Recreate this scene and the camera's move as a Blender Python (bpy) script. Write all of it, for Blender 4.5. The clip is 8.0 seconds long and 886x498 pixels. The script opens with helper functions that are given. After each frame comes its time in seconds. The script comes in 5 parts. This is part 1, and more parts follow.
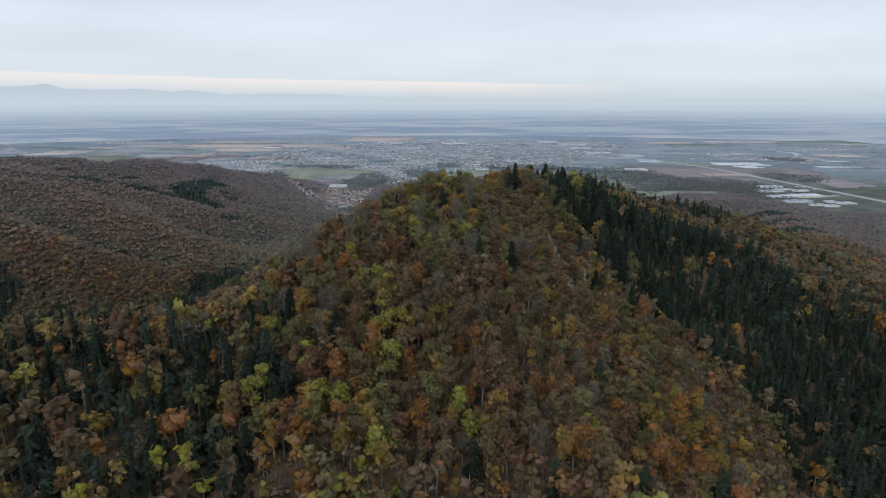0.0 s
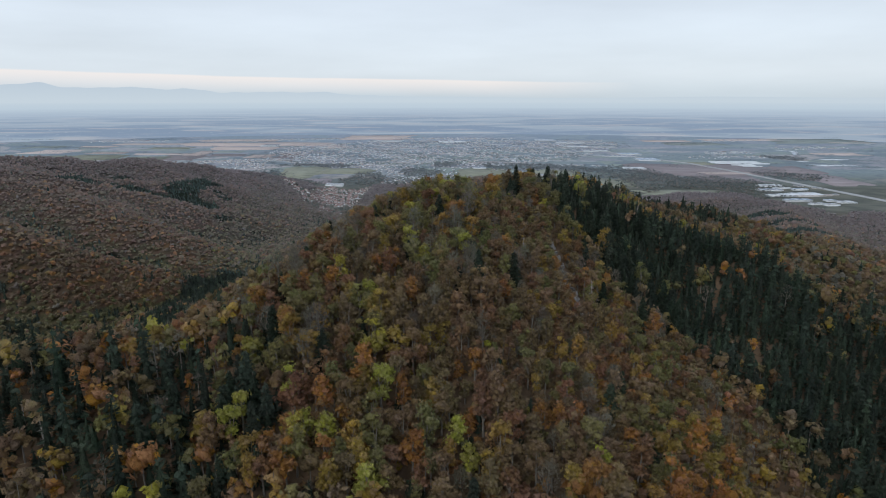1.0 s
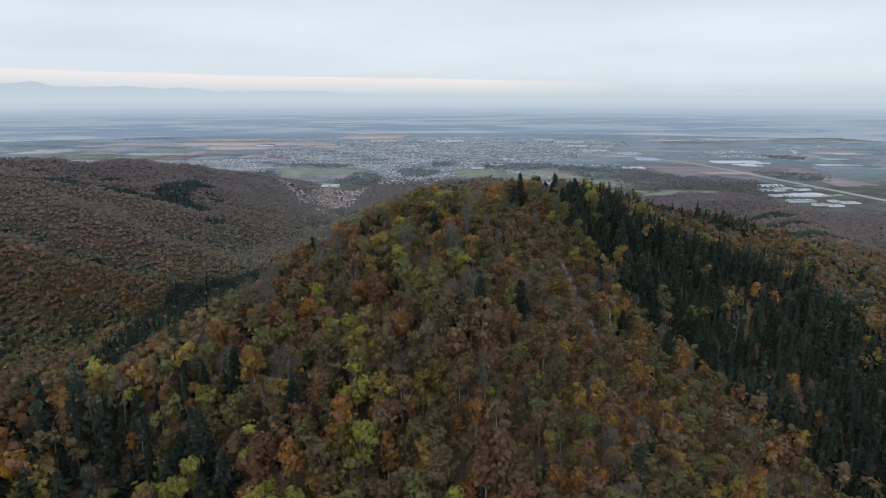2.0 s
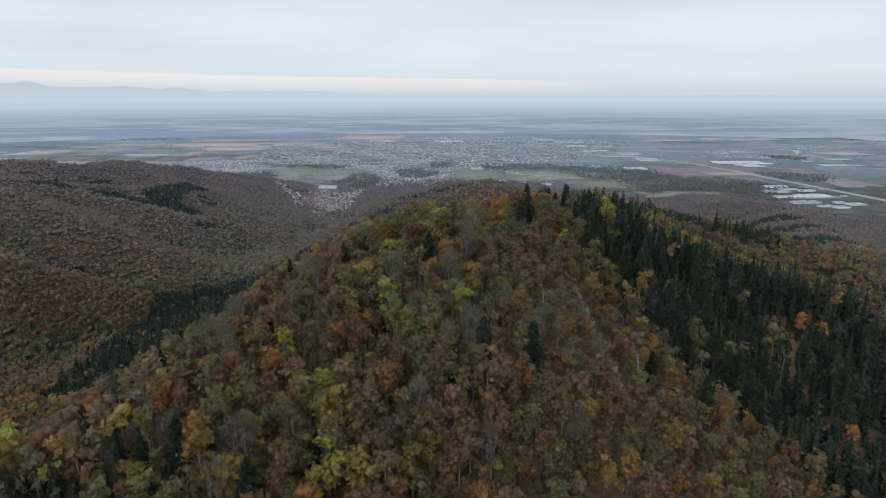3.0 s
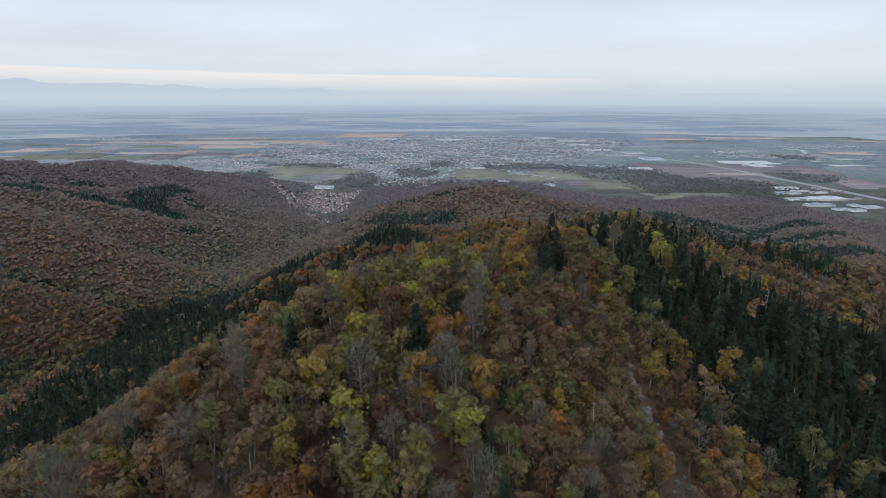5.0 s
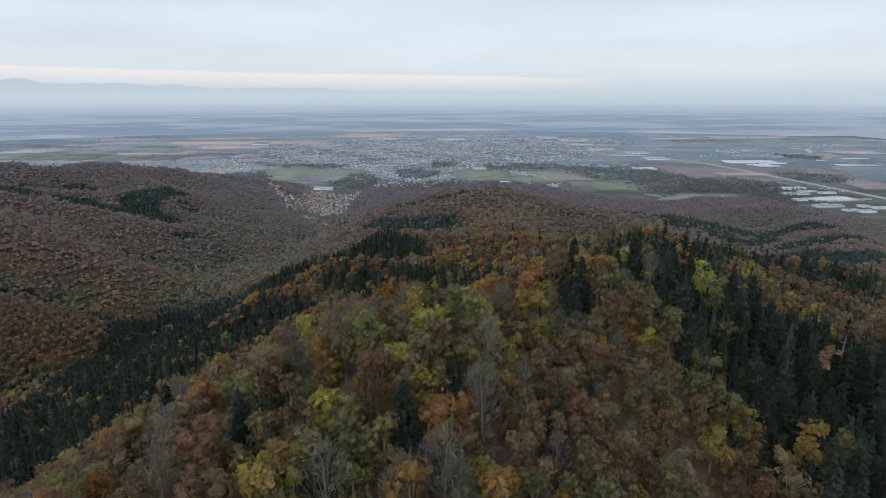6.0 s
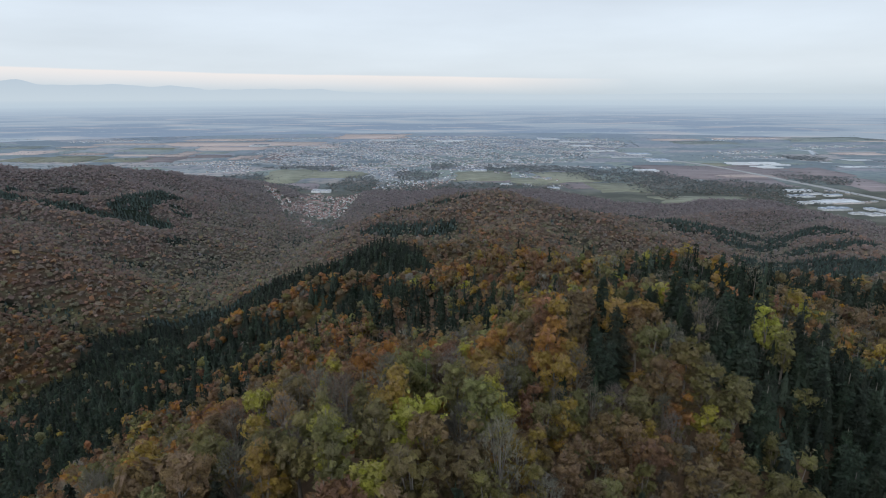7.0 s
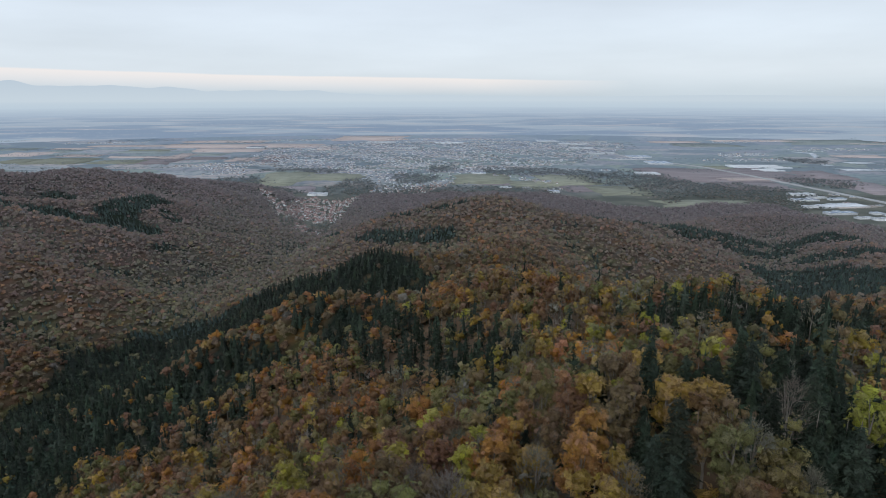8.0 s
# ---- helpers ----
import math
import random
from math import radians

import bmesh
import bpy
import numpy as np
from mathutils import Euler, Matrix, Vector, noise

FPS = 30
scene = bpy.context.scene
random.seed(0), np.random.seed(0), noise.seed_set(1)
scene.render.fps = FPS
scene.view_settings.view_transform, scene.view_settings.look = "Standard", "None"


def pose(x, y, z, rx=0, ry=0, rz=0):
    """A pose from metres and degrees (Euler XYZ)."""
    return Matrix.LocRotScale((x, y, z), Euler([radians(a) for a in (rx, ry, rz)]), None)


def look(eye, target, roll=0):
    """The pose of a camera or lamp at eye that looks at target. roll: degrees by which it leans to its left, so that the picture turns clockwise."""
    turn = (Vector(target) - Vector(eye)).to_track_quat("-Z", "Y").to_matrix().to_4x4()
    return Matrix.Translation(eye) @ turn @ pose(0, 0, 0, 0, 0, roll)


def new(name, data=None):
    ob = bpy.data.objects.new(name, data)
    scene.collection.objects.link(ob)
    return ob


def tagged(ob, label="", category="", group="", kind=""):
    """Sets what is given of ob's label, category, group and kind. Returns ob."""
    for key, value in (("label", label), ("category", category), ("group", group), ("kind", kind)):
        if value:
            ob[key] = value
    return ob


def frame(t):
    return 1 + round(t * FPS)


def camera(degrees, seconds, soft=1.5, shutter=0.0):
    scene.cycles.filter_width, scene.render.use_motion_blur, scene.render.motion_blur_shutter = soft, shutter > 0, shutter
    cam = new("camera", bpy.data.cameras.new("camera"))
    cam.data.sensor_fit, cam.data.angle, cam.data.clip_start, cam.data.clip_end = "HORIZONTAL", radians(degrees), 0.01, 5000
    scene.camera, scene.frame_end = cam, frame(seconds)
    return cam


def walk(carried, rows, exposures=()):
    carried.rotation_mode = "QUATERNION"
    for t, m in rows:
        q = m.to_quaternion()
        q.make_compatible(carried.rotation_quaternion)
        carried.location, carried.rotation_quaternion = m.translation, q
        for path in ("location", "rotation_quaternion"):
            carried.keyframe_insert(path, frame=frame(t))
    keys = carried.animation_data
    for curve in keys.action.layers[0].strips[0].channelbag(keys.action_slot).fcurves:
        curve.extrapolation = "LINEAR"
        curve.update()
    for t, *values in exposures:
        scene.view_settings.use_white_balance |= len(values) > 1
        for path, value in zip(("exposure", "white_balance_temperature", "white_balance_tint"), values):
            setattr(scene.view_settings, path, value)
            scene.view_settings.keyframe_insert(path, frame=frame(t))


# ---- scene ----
cam = camera(73.0, 8.0, soft=1.0)
METRES, EYE, TILT, LEAN, TURN = 240.0, 294.4, -13.90, 0.0, 0.0
ROWS = [
    (0.0, 0.0000, 0.0000, 0.0000, 0.000, 0.000, 0.000),
    (0.5, 0.0000, 0.0236, 0.0073, -0.132, -0.065, 0.023),
    (1.0, 0.0009, 0.0689, 0.0201, -0.263, -0.167, 0.074),
    (1.5, 0.0029, 0.1281, 0.0362, -0.380, -0.233, 0.091),
    (3.0, 0.0099, 0.3251, 0.0893, -0.521, -0.288, 0.230),
    (3.5, 0.0117, 0.3863, 0.1054, -0.575, -0.278, 0.198),
    (4.0, 0.0136, 0.4534, 0.1232, -0.586, -0.308, 0.113),
    (4.5, 0.0157, 0.5160, 0.1396, -0.531, -0.424, 0.051),
    (6.0, 0.0205, 0.7124, 0.1892, -0.352, -0.571, 0.186),
    (6.5, 0.0229, 0.7730, 0.2051, -0.326, -0.557, 0.217),
    (7.0, 0.0247, 0.8383, 0.2223, -0.361, -0.473, 0.221),
    (7.5, 0.0266, 0.8990, 0.2388, -0.378, -0.449, 0.199),
    (8.0, 0.0292, 0.9663, 0.2558, -0.500, -0.329, 0.161),
]
walk(cam, [(t, pose(0, 0, EYE, TILT, LEAN, TURN) @ pose(METRES * x, METRES * y, METRES * z, 90 + pitch, roll, yaw)) for t, x, y, z, yaw, pitch, roll in ROWS], [(0.0, 0.0, 6400, 10)])

# ---- world, sun and exposure ----
def world_sky():
    w = bpy.data.worlds.new("overcast_sky")
    scene.world = w
    w.use_nodes = True
    nt = w.node_tree
    nt.nodes.clear()
    N, L = nt.nodes.new, nt.links.new
    out, bg = N("ShaderNodeOutputWorld"), N("ShaderNodeBackground")
    tc, sep = N("ShaderNodeTexCoord"), N("ShaderNodeSeparateXYZ")
    L(tc.outputs["Generated"], sep.inputs[0])

    def calc(op, a, b=None, clamp=False):
        n = N("ShaderNodeMath")
        n.operation, n.use_clamp = op, clamp
        for i, v in enumerate((a, b)):
            if v is None:
                continue
            if isinstance(v, (int, float)):
                n.inputs[i].default_value = v
            else:
                L(v, n.inputs[i])
        return n.outputs[0]

    # cloud deck: soft vertical gradient, paler towards the horizon
    ramp = N("ShaderNodeValToRGB")
    els = ramp.color_ramp.elements
    els[0].position, els[0].color = 0.0, (0.57, 0.655, 0.72, 1)
    els[1].position, els[1].color = 1.0, (0.72, 0.79, 0.89, 1)
    for p, c in ((0.497, (0.57, 0.655, 0.72, 1)), (0.505, (0.60, 0.68, 0.74, 1)), (0.518, (0.72, 0.79, 0.85, 1)), (0.55, (0.74, 0.82, 0.90, 1)), (0.60, (0.68, 0.755, 0.855, 1)), (0.70, (0.70, 0.77, 0.87, 1))):
        e = els.new(p)
        e.color = c
    L(calc("ADD", calc("MULTIPLY", sep.outputs["Z"], 0.5), 0.5), ramp.inputs[0])
    # soft mottling of the clouds
    mp, nz = N("ShaderNodeMapping"), N("ShaderNodeTexNoise")
    mp.inputs["Scale"].default_value = (1.6, 1.6, 9.0)
    nz.inputs["Scale"].default_value, nz.inputs["Detail"].default_value, nz.inputs["Roughness"].default_value = 2.2, 5.0, 0.5
    L(tc.outputs["Generated"], mp.inputs[0])
    L(mp.outputs[0], nz.inputs["Vector"])
    mott = N("ShaderNodeMix")
    mott.data_type, mott.blend_type = "RGBA", "MULTIPLY"
    mott.inputs[0].default_value = 1.0
    L(ramp.outputs[0], mott.inputs[6])
    grey = N("ShaderNodeCombineColor")
    g = calc("ADD", calc("MULTIPLY", nz.outputs["Fac"], 0.26), 0.87)
    for i in range(3):
        L(g, grey.inputs[i])
    L(grey.outputs[0], mott.inputs[7])
    # the thin bright gap under the cloud deck
    edge = N("ShaderNodeTexNoise")
    edge.inputs["Scale"].default_value, edge.inputs["Detail"].default_value = 5.0, 4.0
    L(tc.outputs["Generated"], edge.inputs["Vector"])
    top = calc("ADD", calc("ADD", calc("MULTIPLY", sep.outputs["X"], STREAK_TILT), STREAK_TOP), calc("MULTIPLY", calc("SUBTRACT", edge.outputs["Fac"], 0.5), 0.006))
    below = calc("MULTIPLY", calc("SUBTRACT", top, sep.outputs["Z"]), 420.0, True)
    depth = calc("SUBTRACT", 1.0, calc("MULTIPLY", calc("SUBTRACT", top, sep.outputs["Z"]), 38.0, True))
    side = calc("MULTIPLY", calc("SUBTRACT", STREAK_END, sep.outputs["X"]), 4.5, True)
    ahead = calc("MULTIPLY", sep.outputs["Y"], 3.0, True)
    m = calc("MULTIPLY", calc("MULTIPLY", below, depth), calc("MULTIPLY", side, ahead))
    gap = N("ShaderNodeMix")
    gap.data_type = "RGBA"
    L(calc("MULTIPLY", m, 0.85), gap.inputs[0])
    L(mott.outputs[2], gap.inputs[6])
    gap.inputs[7].default_value = (0.95, 0.87, 0.83, 1)
    # daylight above the clouds, filtered through them
    sky = N("ShaderNodeTexSky")
    sky.sky_type, sky.sun_disc, sky.sun_elevation, sky.sun_rotation = "NISHITA", False, radians(24), radians(215)
    thin = N("ShaderNodeMix")
    thin.data_type, thin.blend_type = "RGBA", "ADD"
    thin.inputs[0].default_value = 0.006
    L(gap.outputs[2], thin.inputs[6])
    L(sky.outputs[0], thin.inputs[7])
    L(thin.outputs[2], bg.inputs["Color"])
    bg.inputs["Strength"].default_value = 0.95
    L(bg.outputs[0], out.inputs["Surface"])


STREAK_TOP, STREAK_TILT, STREAK_END = 0.0305, -0.015, 0.30
world_sky()
sun_data = bpy.data.lights.new("sun", "SUN")
sun_data.energy, sun_data.angle, sun_data.color = 0.9, radians(25), (1.0, 0.95, 0.88)
sun = new("sun", sun_data)
sun.matrix_world = look((-300, -400, 600), (0, 250, 200))

# ---- materials ----
def nodes_of(name):
    m = bpy.data.materials.new(name)
    m.use_nodes = True
    nt = m.node_tree
    nt.nodes.clear()
    return m, nt, nt.nodes.new, nt.links.new


def mixed(nt, fac, a, b, how="MIX"):
    n = nt.nodes.new("ShaderNodeMix")
    n.data_type, n.blend_type = "RGBA", how
    for i, v in ((0, fac), (6, a), (7, b)):
        if isinstance(v, (int, float)):
            n.inputs[i].default_value = v
        elif isinstance(v, tuple):
            n.inputs[i].default_value = (*v, 1)
        else:
            nt.links.new(v, n.inputs[i])
    return n.outputs[2]


def ranged(nt, value, a, b, c, d):
    n = nt.nodes.new("ShaderNodeMapRange")
    nt.links.new(value, n.inputs[0])
    for i, v in enumerate((a, b, c, d)):
        n.inputs[i + 1].default_value = v
    return n.outputs[0]


def noise_of(nt, scale, detail=4.0, coords="Object", stretch=(1, 1, 1)):
    tc, mp, nz = nt.nodes.new("ShaderNodeTexCoord"), nt.nodes.new("ShaderNodeMapping"), nt.nodes.new("ShaderNodeTexNoise")
    mp.inputs["Scale"].default_value = stretch
    nz.inputs["Scale"].default_value, nz.inputs["Detail"].default_value = scale, detail
    nt.links.new(tc.outputs[coords], mp.inputs[0])
    nt.links.new(mp.outputs[0], nz.inputs["Vector"])
    return nz.outputs["Fac"]


def solid(name, colour, rough=0.8, spread=0.25, scale=0.3, metal=0.0, bump=0.0, stretch=(1, 1, 1), per_thing=0.0):
    """A weathered surface: the colour with two scales of variation and a little relief."""
    m, nt, N, L = nodes_of(name)
    out, p = N("ShaderNodeOutputMaterial"), N("ShaderNodeBsdfPrincipled")
    dark, pale = tuple(c * (1 - spread) for c in colour), tuple(min(1, c * (1 + spread)) for c in colour)
    col = mixed(nt, ranged(nt, noise_of(nt, scale, 5, stretch=stretch), 0.3, 0.7, 0, 1), dark, pale)
    col = mixed(nt, ranged(nt, noise_of(nt, scale * 9, 3, stretch=stretch), 0.35, 0.75, 0, 0.5), col, dark)
    if per_thing:
        oi = N("ShaderNodeObjectInfo")
        gr, geo, add, frc = N("ShaderNodeCombineColor"), N("ShaderNodeNewGeometry"), N("ShaderNodeMath"), N("ShaderNodeMath")
        frc.operation = "FRACT"
        L(oi.outputs["Random"], add.inputs[0])
        L(geo.outputs["Random Per Island"], add.inputs[1])
        L(add.outputs[0], frc.inputs[0])
        mix_random = frc.outputs[0]
        for i in range(3):
            L(ranged(nt, mix_random, 0, 1, 1 - per_thing, 1 + per_thing), gr.inputs[i])
        col = mixed(nt, 1.0, col, gr.outputs[0], "MULTIPLY")
    L(col, p.inputs["Base Color"])
    p.inputs["Roughness"].default_value, p.inputs["Metallic"].default_value = rough, metal
    p.inputs["Specular IOR Level"].default_value = 0.25
    if bump:
        b = N("ShaderNodeBump")
        b.inputs["Distance"].default_value = bump
        L(noise_of(nt, scale * 6, 5), b.inputs["Height"])
        L(b.outputs[0], p.inputs["Normal"])
    L(p.outputs[0], out.inputs["Surface"])
    return m


def foliage(name, by_object, spread=0.15, gaps=0.47, fine=5.0, tones=1.1, deep=0.19):
    """Leaves whose colour comes with the tree (its object colour, or the colour stored on a joined wood), varied leaf clump by leaf clump."""
    m, nt, N, L = nodes_of(name)
    out, p, tr, mx = N("ShaderNodeOutputMaterial"), N("ShaderNodeBsdfPrincipled"), N("ShaderNodeBsdfTranslucent"), N("ShaderNodeMixShader")
    if by_object:
        base = N("ShaderNodeObjectInfo").outputs["Color"]
    else:
        at = N("ShaderNodeAttribute")
        at.attribute_name = "leaf"
        base = at.outputs["Color"]
    geo, hs = N("ShaderNodeNewGeometry"), N("ShaderNodeHueSaturation")
    rnd = geo.outputs["Random Per Island"]
    L(base, hs.inputs["Color"])
    L(ranged(nt, rnd, 0, 1, 1 - spread, 1 + spread), hs.inputs["Value"])
    wn = N("ShaderNodeTexWhiteNoise")
    wn.noise_dimensions = "1D"
    L(rnd, wn.inputs["W"])
    L(ranged(nt, wn.outputs["Value"], 0, 1, 0.487, 0.513), hs.inputs["Hue"])
    L(ranged(nt, wn.outputs["Value"], 0, 1, 0.8, 1.1), hs.inputs["Saturation"])
    tone = mixed(nt, ranged(nt, noise_of(nt, tones, 3), 0.35, 0.68, 0, 1), (1 - deep,) * 3, (1 + deep * 0.85,) * 3)
    leafy = mixed(nt, 1.0, hs.outputs[0], tone, "MULTIPLY")
    bp = N("ShaderNodeBump")
    bp.inputs["Strength"].default_value, bp.inputs["Distance"].default_value = 0.7, 0.35
    L(noise_of(nt, 1.6, 3), bp.inputs["Height"])
    L(bp.outputs[0], p.inputs["Normal"])
    L(leafy, p.inputs["Base Color"])
    L(leafy, tr.inputs["Color"])
    p.inputs["Roughness"].default_value, p.inputs["Specular IOR Level"].default_value = 0.75, 0.15
    mx.inputs[0].default_value = 0.4
    L(p.outputs[0], mx.inputs[1])
    L(tr.outputs[0], mx.inputs[2])
    # sprays of leaves with gaps between them
    gap, cut = N("ShaderNodeBsdfTransparent"), N("ShaderNodeMixShader")
    L(ranged(nt, noise_of(nt, fine, 2.5), gaps - 0.02, gaps + 0.02, 0, 1), cut.inputs[0])
    L(gap.outputs[0], cut.inputs[1])
    L(mx.outputs[0], cut.inputs[2])
    L(cut.outputs[0], out.inputs["Surface"])
    return m


LEAF = foliage("autumn_leaves", True, 0.24, 0.475, 7.5)
LEAF_WOOD = foliage("woodland_leaves", False, 0.24, 0.44, 4.0, 0.9)
NEEDLE = foliage("fir_needles", True, 0.30, 0.46, 5.0)
NEEDLE_WOOD = foliage("woodland_needles", False, 0.30, 0.42, 3.6)
FAR_LEAF = foliage("far_slope_leaves", False, 0.2, 0.40, 2.2, 0.6, 0.2)
UNDER_LEAF = foliage("understorey_leaves", False, 0.05, 0.2, 1.5, 0.25, 0.2)
FAR_NEEDLE = foliage("far_slope_needles", False, 0.2, 0.38, 1.5, 0.3, 0.2)
BARK = solid("grey_brown_bark", (0.19, 0.175, 0.155), 0.9, 0.35, 1.5, bump=0.03, stretch=(1, 1, 0.3))
BARK_PALE = solid("bleached_dead_wood", (0.30, 0.28, 0.26), 0.85, 0.3, 1.5, stretch=(1, 1, 0.3))
ROCK = solid("grey_rock", (0.23, 0.225, 0.22), 0.85, 0.4, 0.8, bump=0.1)
WALL_WHITE = solid("white_render", (0.74, 0.77, 0.80), 0.85, 0.12, 0.2, per_thing=0.18)
WALL_CREAM = solid("cream_render", (0.60, 0.57, 0.56), 0.85, 0.15, 0.2, per_thing=0.2)
ROOF_RED = solid("weathered_red_tiles", (0.27, 0.195, 0.185), 0.8, 0.25, 0.6, per_thing=0.4)
ROOF_GREY = solid("grey_slate_roof", (0.27, 0.31, 0.37), 0.7, 0.25, 0.6, per_thing=0.45)
ROOF_PALE = solid("pale_sheet_roof", (0.44, 0.47, 0.51), 0.5, 0.25, 0.05, per_thing=0.35)
ROOF_BLUE = solid("blue_grey_sheet_roof", (0.27, 0.34, 0.44), 0.5, 0.15, 0.05, per_thing=0.15)
PLASTIC = solid("greenhouse_film", (0.62, 0.66, 0.70), 0.35, 0.15, 0.03, stretch=(1, 6, 1))
WATER = solid("still_water", (0.50, 0.55, 0.60), 0.12, 0.08, 0.01)
ASPHALT = solid("pale_worn_asphalt", (0.36, 0.37, 0.38), 0.8, 0.12, 0.02)
MEADOW = solid("meadow_grass", (0.24, 0.255, 0.205), 0.95, 0.32, 0.02, stretch=(1, 3, 1), per_thing=0.15)
PLOUGH = solid("ploughed_earth", (0.25, 0.225, 0.24), 0.95, 0.2, 0.008, stretch=(1, 4, 1), per_thing=0.2)
STUBBLE_MAT = solid("stubble_field", (0.47, 0.405, 0.39), 0.95, 0.15, 0.008, stretch=(1, 5, 1), per_thing=0.15)
PALE_GREEN_MAT = solid("young_winter_crop", (0.245, 0.285, 0.285), 0.95, 0.15, 0.008, stretch=(1, 4, 1), per_thing=0.15)


def ground_material():
    m, nt, N, L = nodes_of("ground_cover")
    out, p, geo, sep = N("ShaderNodeOutputMaterial"), N("ShaderNodeBsdfPrincipled"), N("ShaderNodeNewGeometry"), N("ShaderNodeSeparateXYZ")
    L(geo.outputs["Position"], sep.inputs[0])
    # fallen leaves in the woods
    litter = mixed(nt, ranged(nt, noise_of(nt, 0.05, 6), 0.35, 0.65, 0, 1), (0.10, 0.072, 0.050), (0.155, 0.108, 0.07))
    litter = mixed(nt, ranged(nt, noise_of(nt, 0.9, 4), 0.45, 0.7, 0, 0.6), litter, (0.10, 0.072, 0.048))
    # farmland: hedges, fallow and rough grass, with haze painted into the blue-grey tones
    farm = mixed(nt, ranged(nt, noise_of(nt, 0.004, 5, stretch=(1, 2.5, 1)), 0.38, 0.62, 0, 1), (0.195, 0.245, 0.28), (0.29, 0.33, 0.37))
    vm, vo, vr = N("ShaderNodeMapping"), N("ShaderNodeTexVoronoi"), N("ShaderNodeValToRGB")
    vm.inputs["Scale"].default_value, vm.inputs["Rotation"].default_value = (0.0045, 0.0075, 0), (0, 0, 0.35)
    L(geo.outputs["Position"], vm.inputs[0])
    L(vm.outputs[0], vo.inputs["Vector"])
    vo.inputs["Scale"].default_value = 1.0
    vs = N("ShaderNodeSeparateColor")
    L(vo.outputs["Color"], vs.inputs[0])
    vr.color_ramp.interpolation = "CONSTANT"
    els = vr.color_ramp.elements
    els[0].color, els[1].position, els[1].color = (0.20, 0.25, 0.26, 1), 0.25, (0.27, 0.27, 0.30, 1)
    for q, c in ((0.42, (0.24, 0.285, 0.25, 1)), (0.58, (0.40, 0.365, 0.355, 1)), (0.72, (0.15, 0.19, 0.215, 1)), (0.86, (0.33, 0.35, 0.36, 1))):
        els.new(q).color = c
    L(vs.outputs[0], vr.inputs[0])
    farm = mixed(nt, 0.75, farm, vr.outputs[0])
    farm = mixed(nt, ranged(nt, noise_of(nt, 0.03, 5), 0.48, 0.62, 0, 0.75), farm, (0.15, 0.195, 0.235))
    rough = mixed(nt, ranged(nt, noise_of(nt, 0.012, 5), 0.4, 0.62, 0, 1), (0.085, 0.095, 0.085), (0.14, 0.145, 0.125))
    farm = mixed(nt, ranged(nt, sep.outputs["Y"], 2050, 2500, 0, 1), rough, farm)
    # bluer farther out: distance haze mixed into the ground colour
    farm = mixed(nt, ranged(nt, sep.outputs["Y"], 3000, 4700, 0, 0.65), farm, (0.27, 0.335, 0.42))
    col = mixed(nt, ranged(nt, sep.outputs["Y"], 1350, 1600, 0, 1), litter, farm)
    L(col, p.inputs["Base Color"])
    p.inputs["Roughness"].default_value, p.inputs["Specular IOR Level"].default_value = 0.95, 0.1
    b = N("ShaderNodeBump")
    b.inputs["Distance"].default_value = 0.3
    L(noise_of(nt, 0.6, 5), b.inputs["Height"])
    L(b.outputs[0], p.inputs["Normal"])
    L(p.outputs[0], out.inputs["Surface"])
    return m


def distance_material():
    """The far plain: woods, fields and villages in the distance, as a glowing backdrop with haze in its colours."""
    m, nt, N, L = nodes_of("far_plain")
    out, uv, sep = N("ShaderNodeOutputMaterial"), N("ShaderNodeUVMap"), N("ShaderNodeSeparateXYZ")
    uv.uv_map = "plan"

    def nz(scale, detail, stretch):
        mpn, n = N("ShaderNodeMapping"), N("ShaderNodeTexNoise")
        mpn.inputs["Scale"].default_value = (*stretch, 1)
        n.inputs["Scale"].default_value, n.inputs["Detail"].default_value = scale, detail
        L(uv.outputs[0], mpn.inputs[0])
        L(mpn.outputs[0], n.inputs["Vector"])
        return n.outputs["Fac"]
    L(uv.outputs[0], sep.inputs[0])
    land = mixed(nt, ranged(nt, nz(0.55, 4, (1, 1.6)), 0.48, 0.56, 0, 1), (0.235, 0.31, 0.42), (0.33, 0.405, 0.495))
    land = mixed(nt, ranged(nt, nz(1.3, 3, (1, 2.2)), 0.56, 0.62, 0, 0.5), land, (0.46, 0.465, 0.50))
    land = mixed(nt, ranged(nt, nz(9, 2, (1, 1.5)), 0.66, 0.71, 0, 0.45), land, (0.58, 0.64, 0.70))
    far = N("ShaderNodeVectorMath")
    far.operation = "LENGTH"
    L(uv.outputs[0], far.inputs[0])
    # fades to the horizon's pale blue, painted as haze
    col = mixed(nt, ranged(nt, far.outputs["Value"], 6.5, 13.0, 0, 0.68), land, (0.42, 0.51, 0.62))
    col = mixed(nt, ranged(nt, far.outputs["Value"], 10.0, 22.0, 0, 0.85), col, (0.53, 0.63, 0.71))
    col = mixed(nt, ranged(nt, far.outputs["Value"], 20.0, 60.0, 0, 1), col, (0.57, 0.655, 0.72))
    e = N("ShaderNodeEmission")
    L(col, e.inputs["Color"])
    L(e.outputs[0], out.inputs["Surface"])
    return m


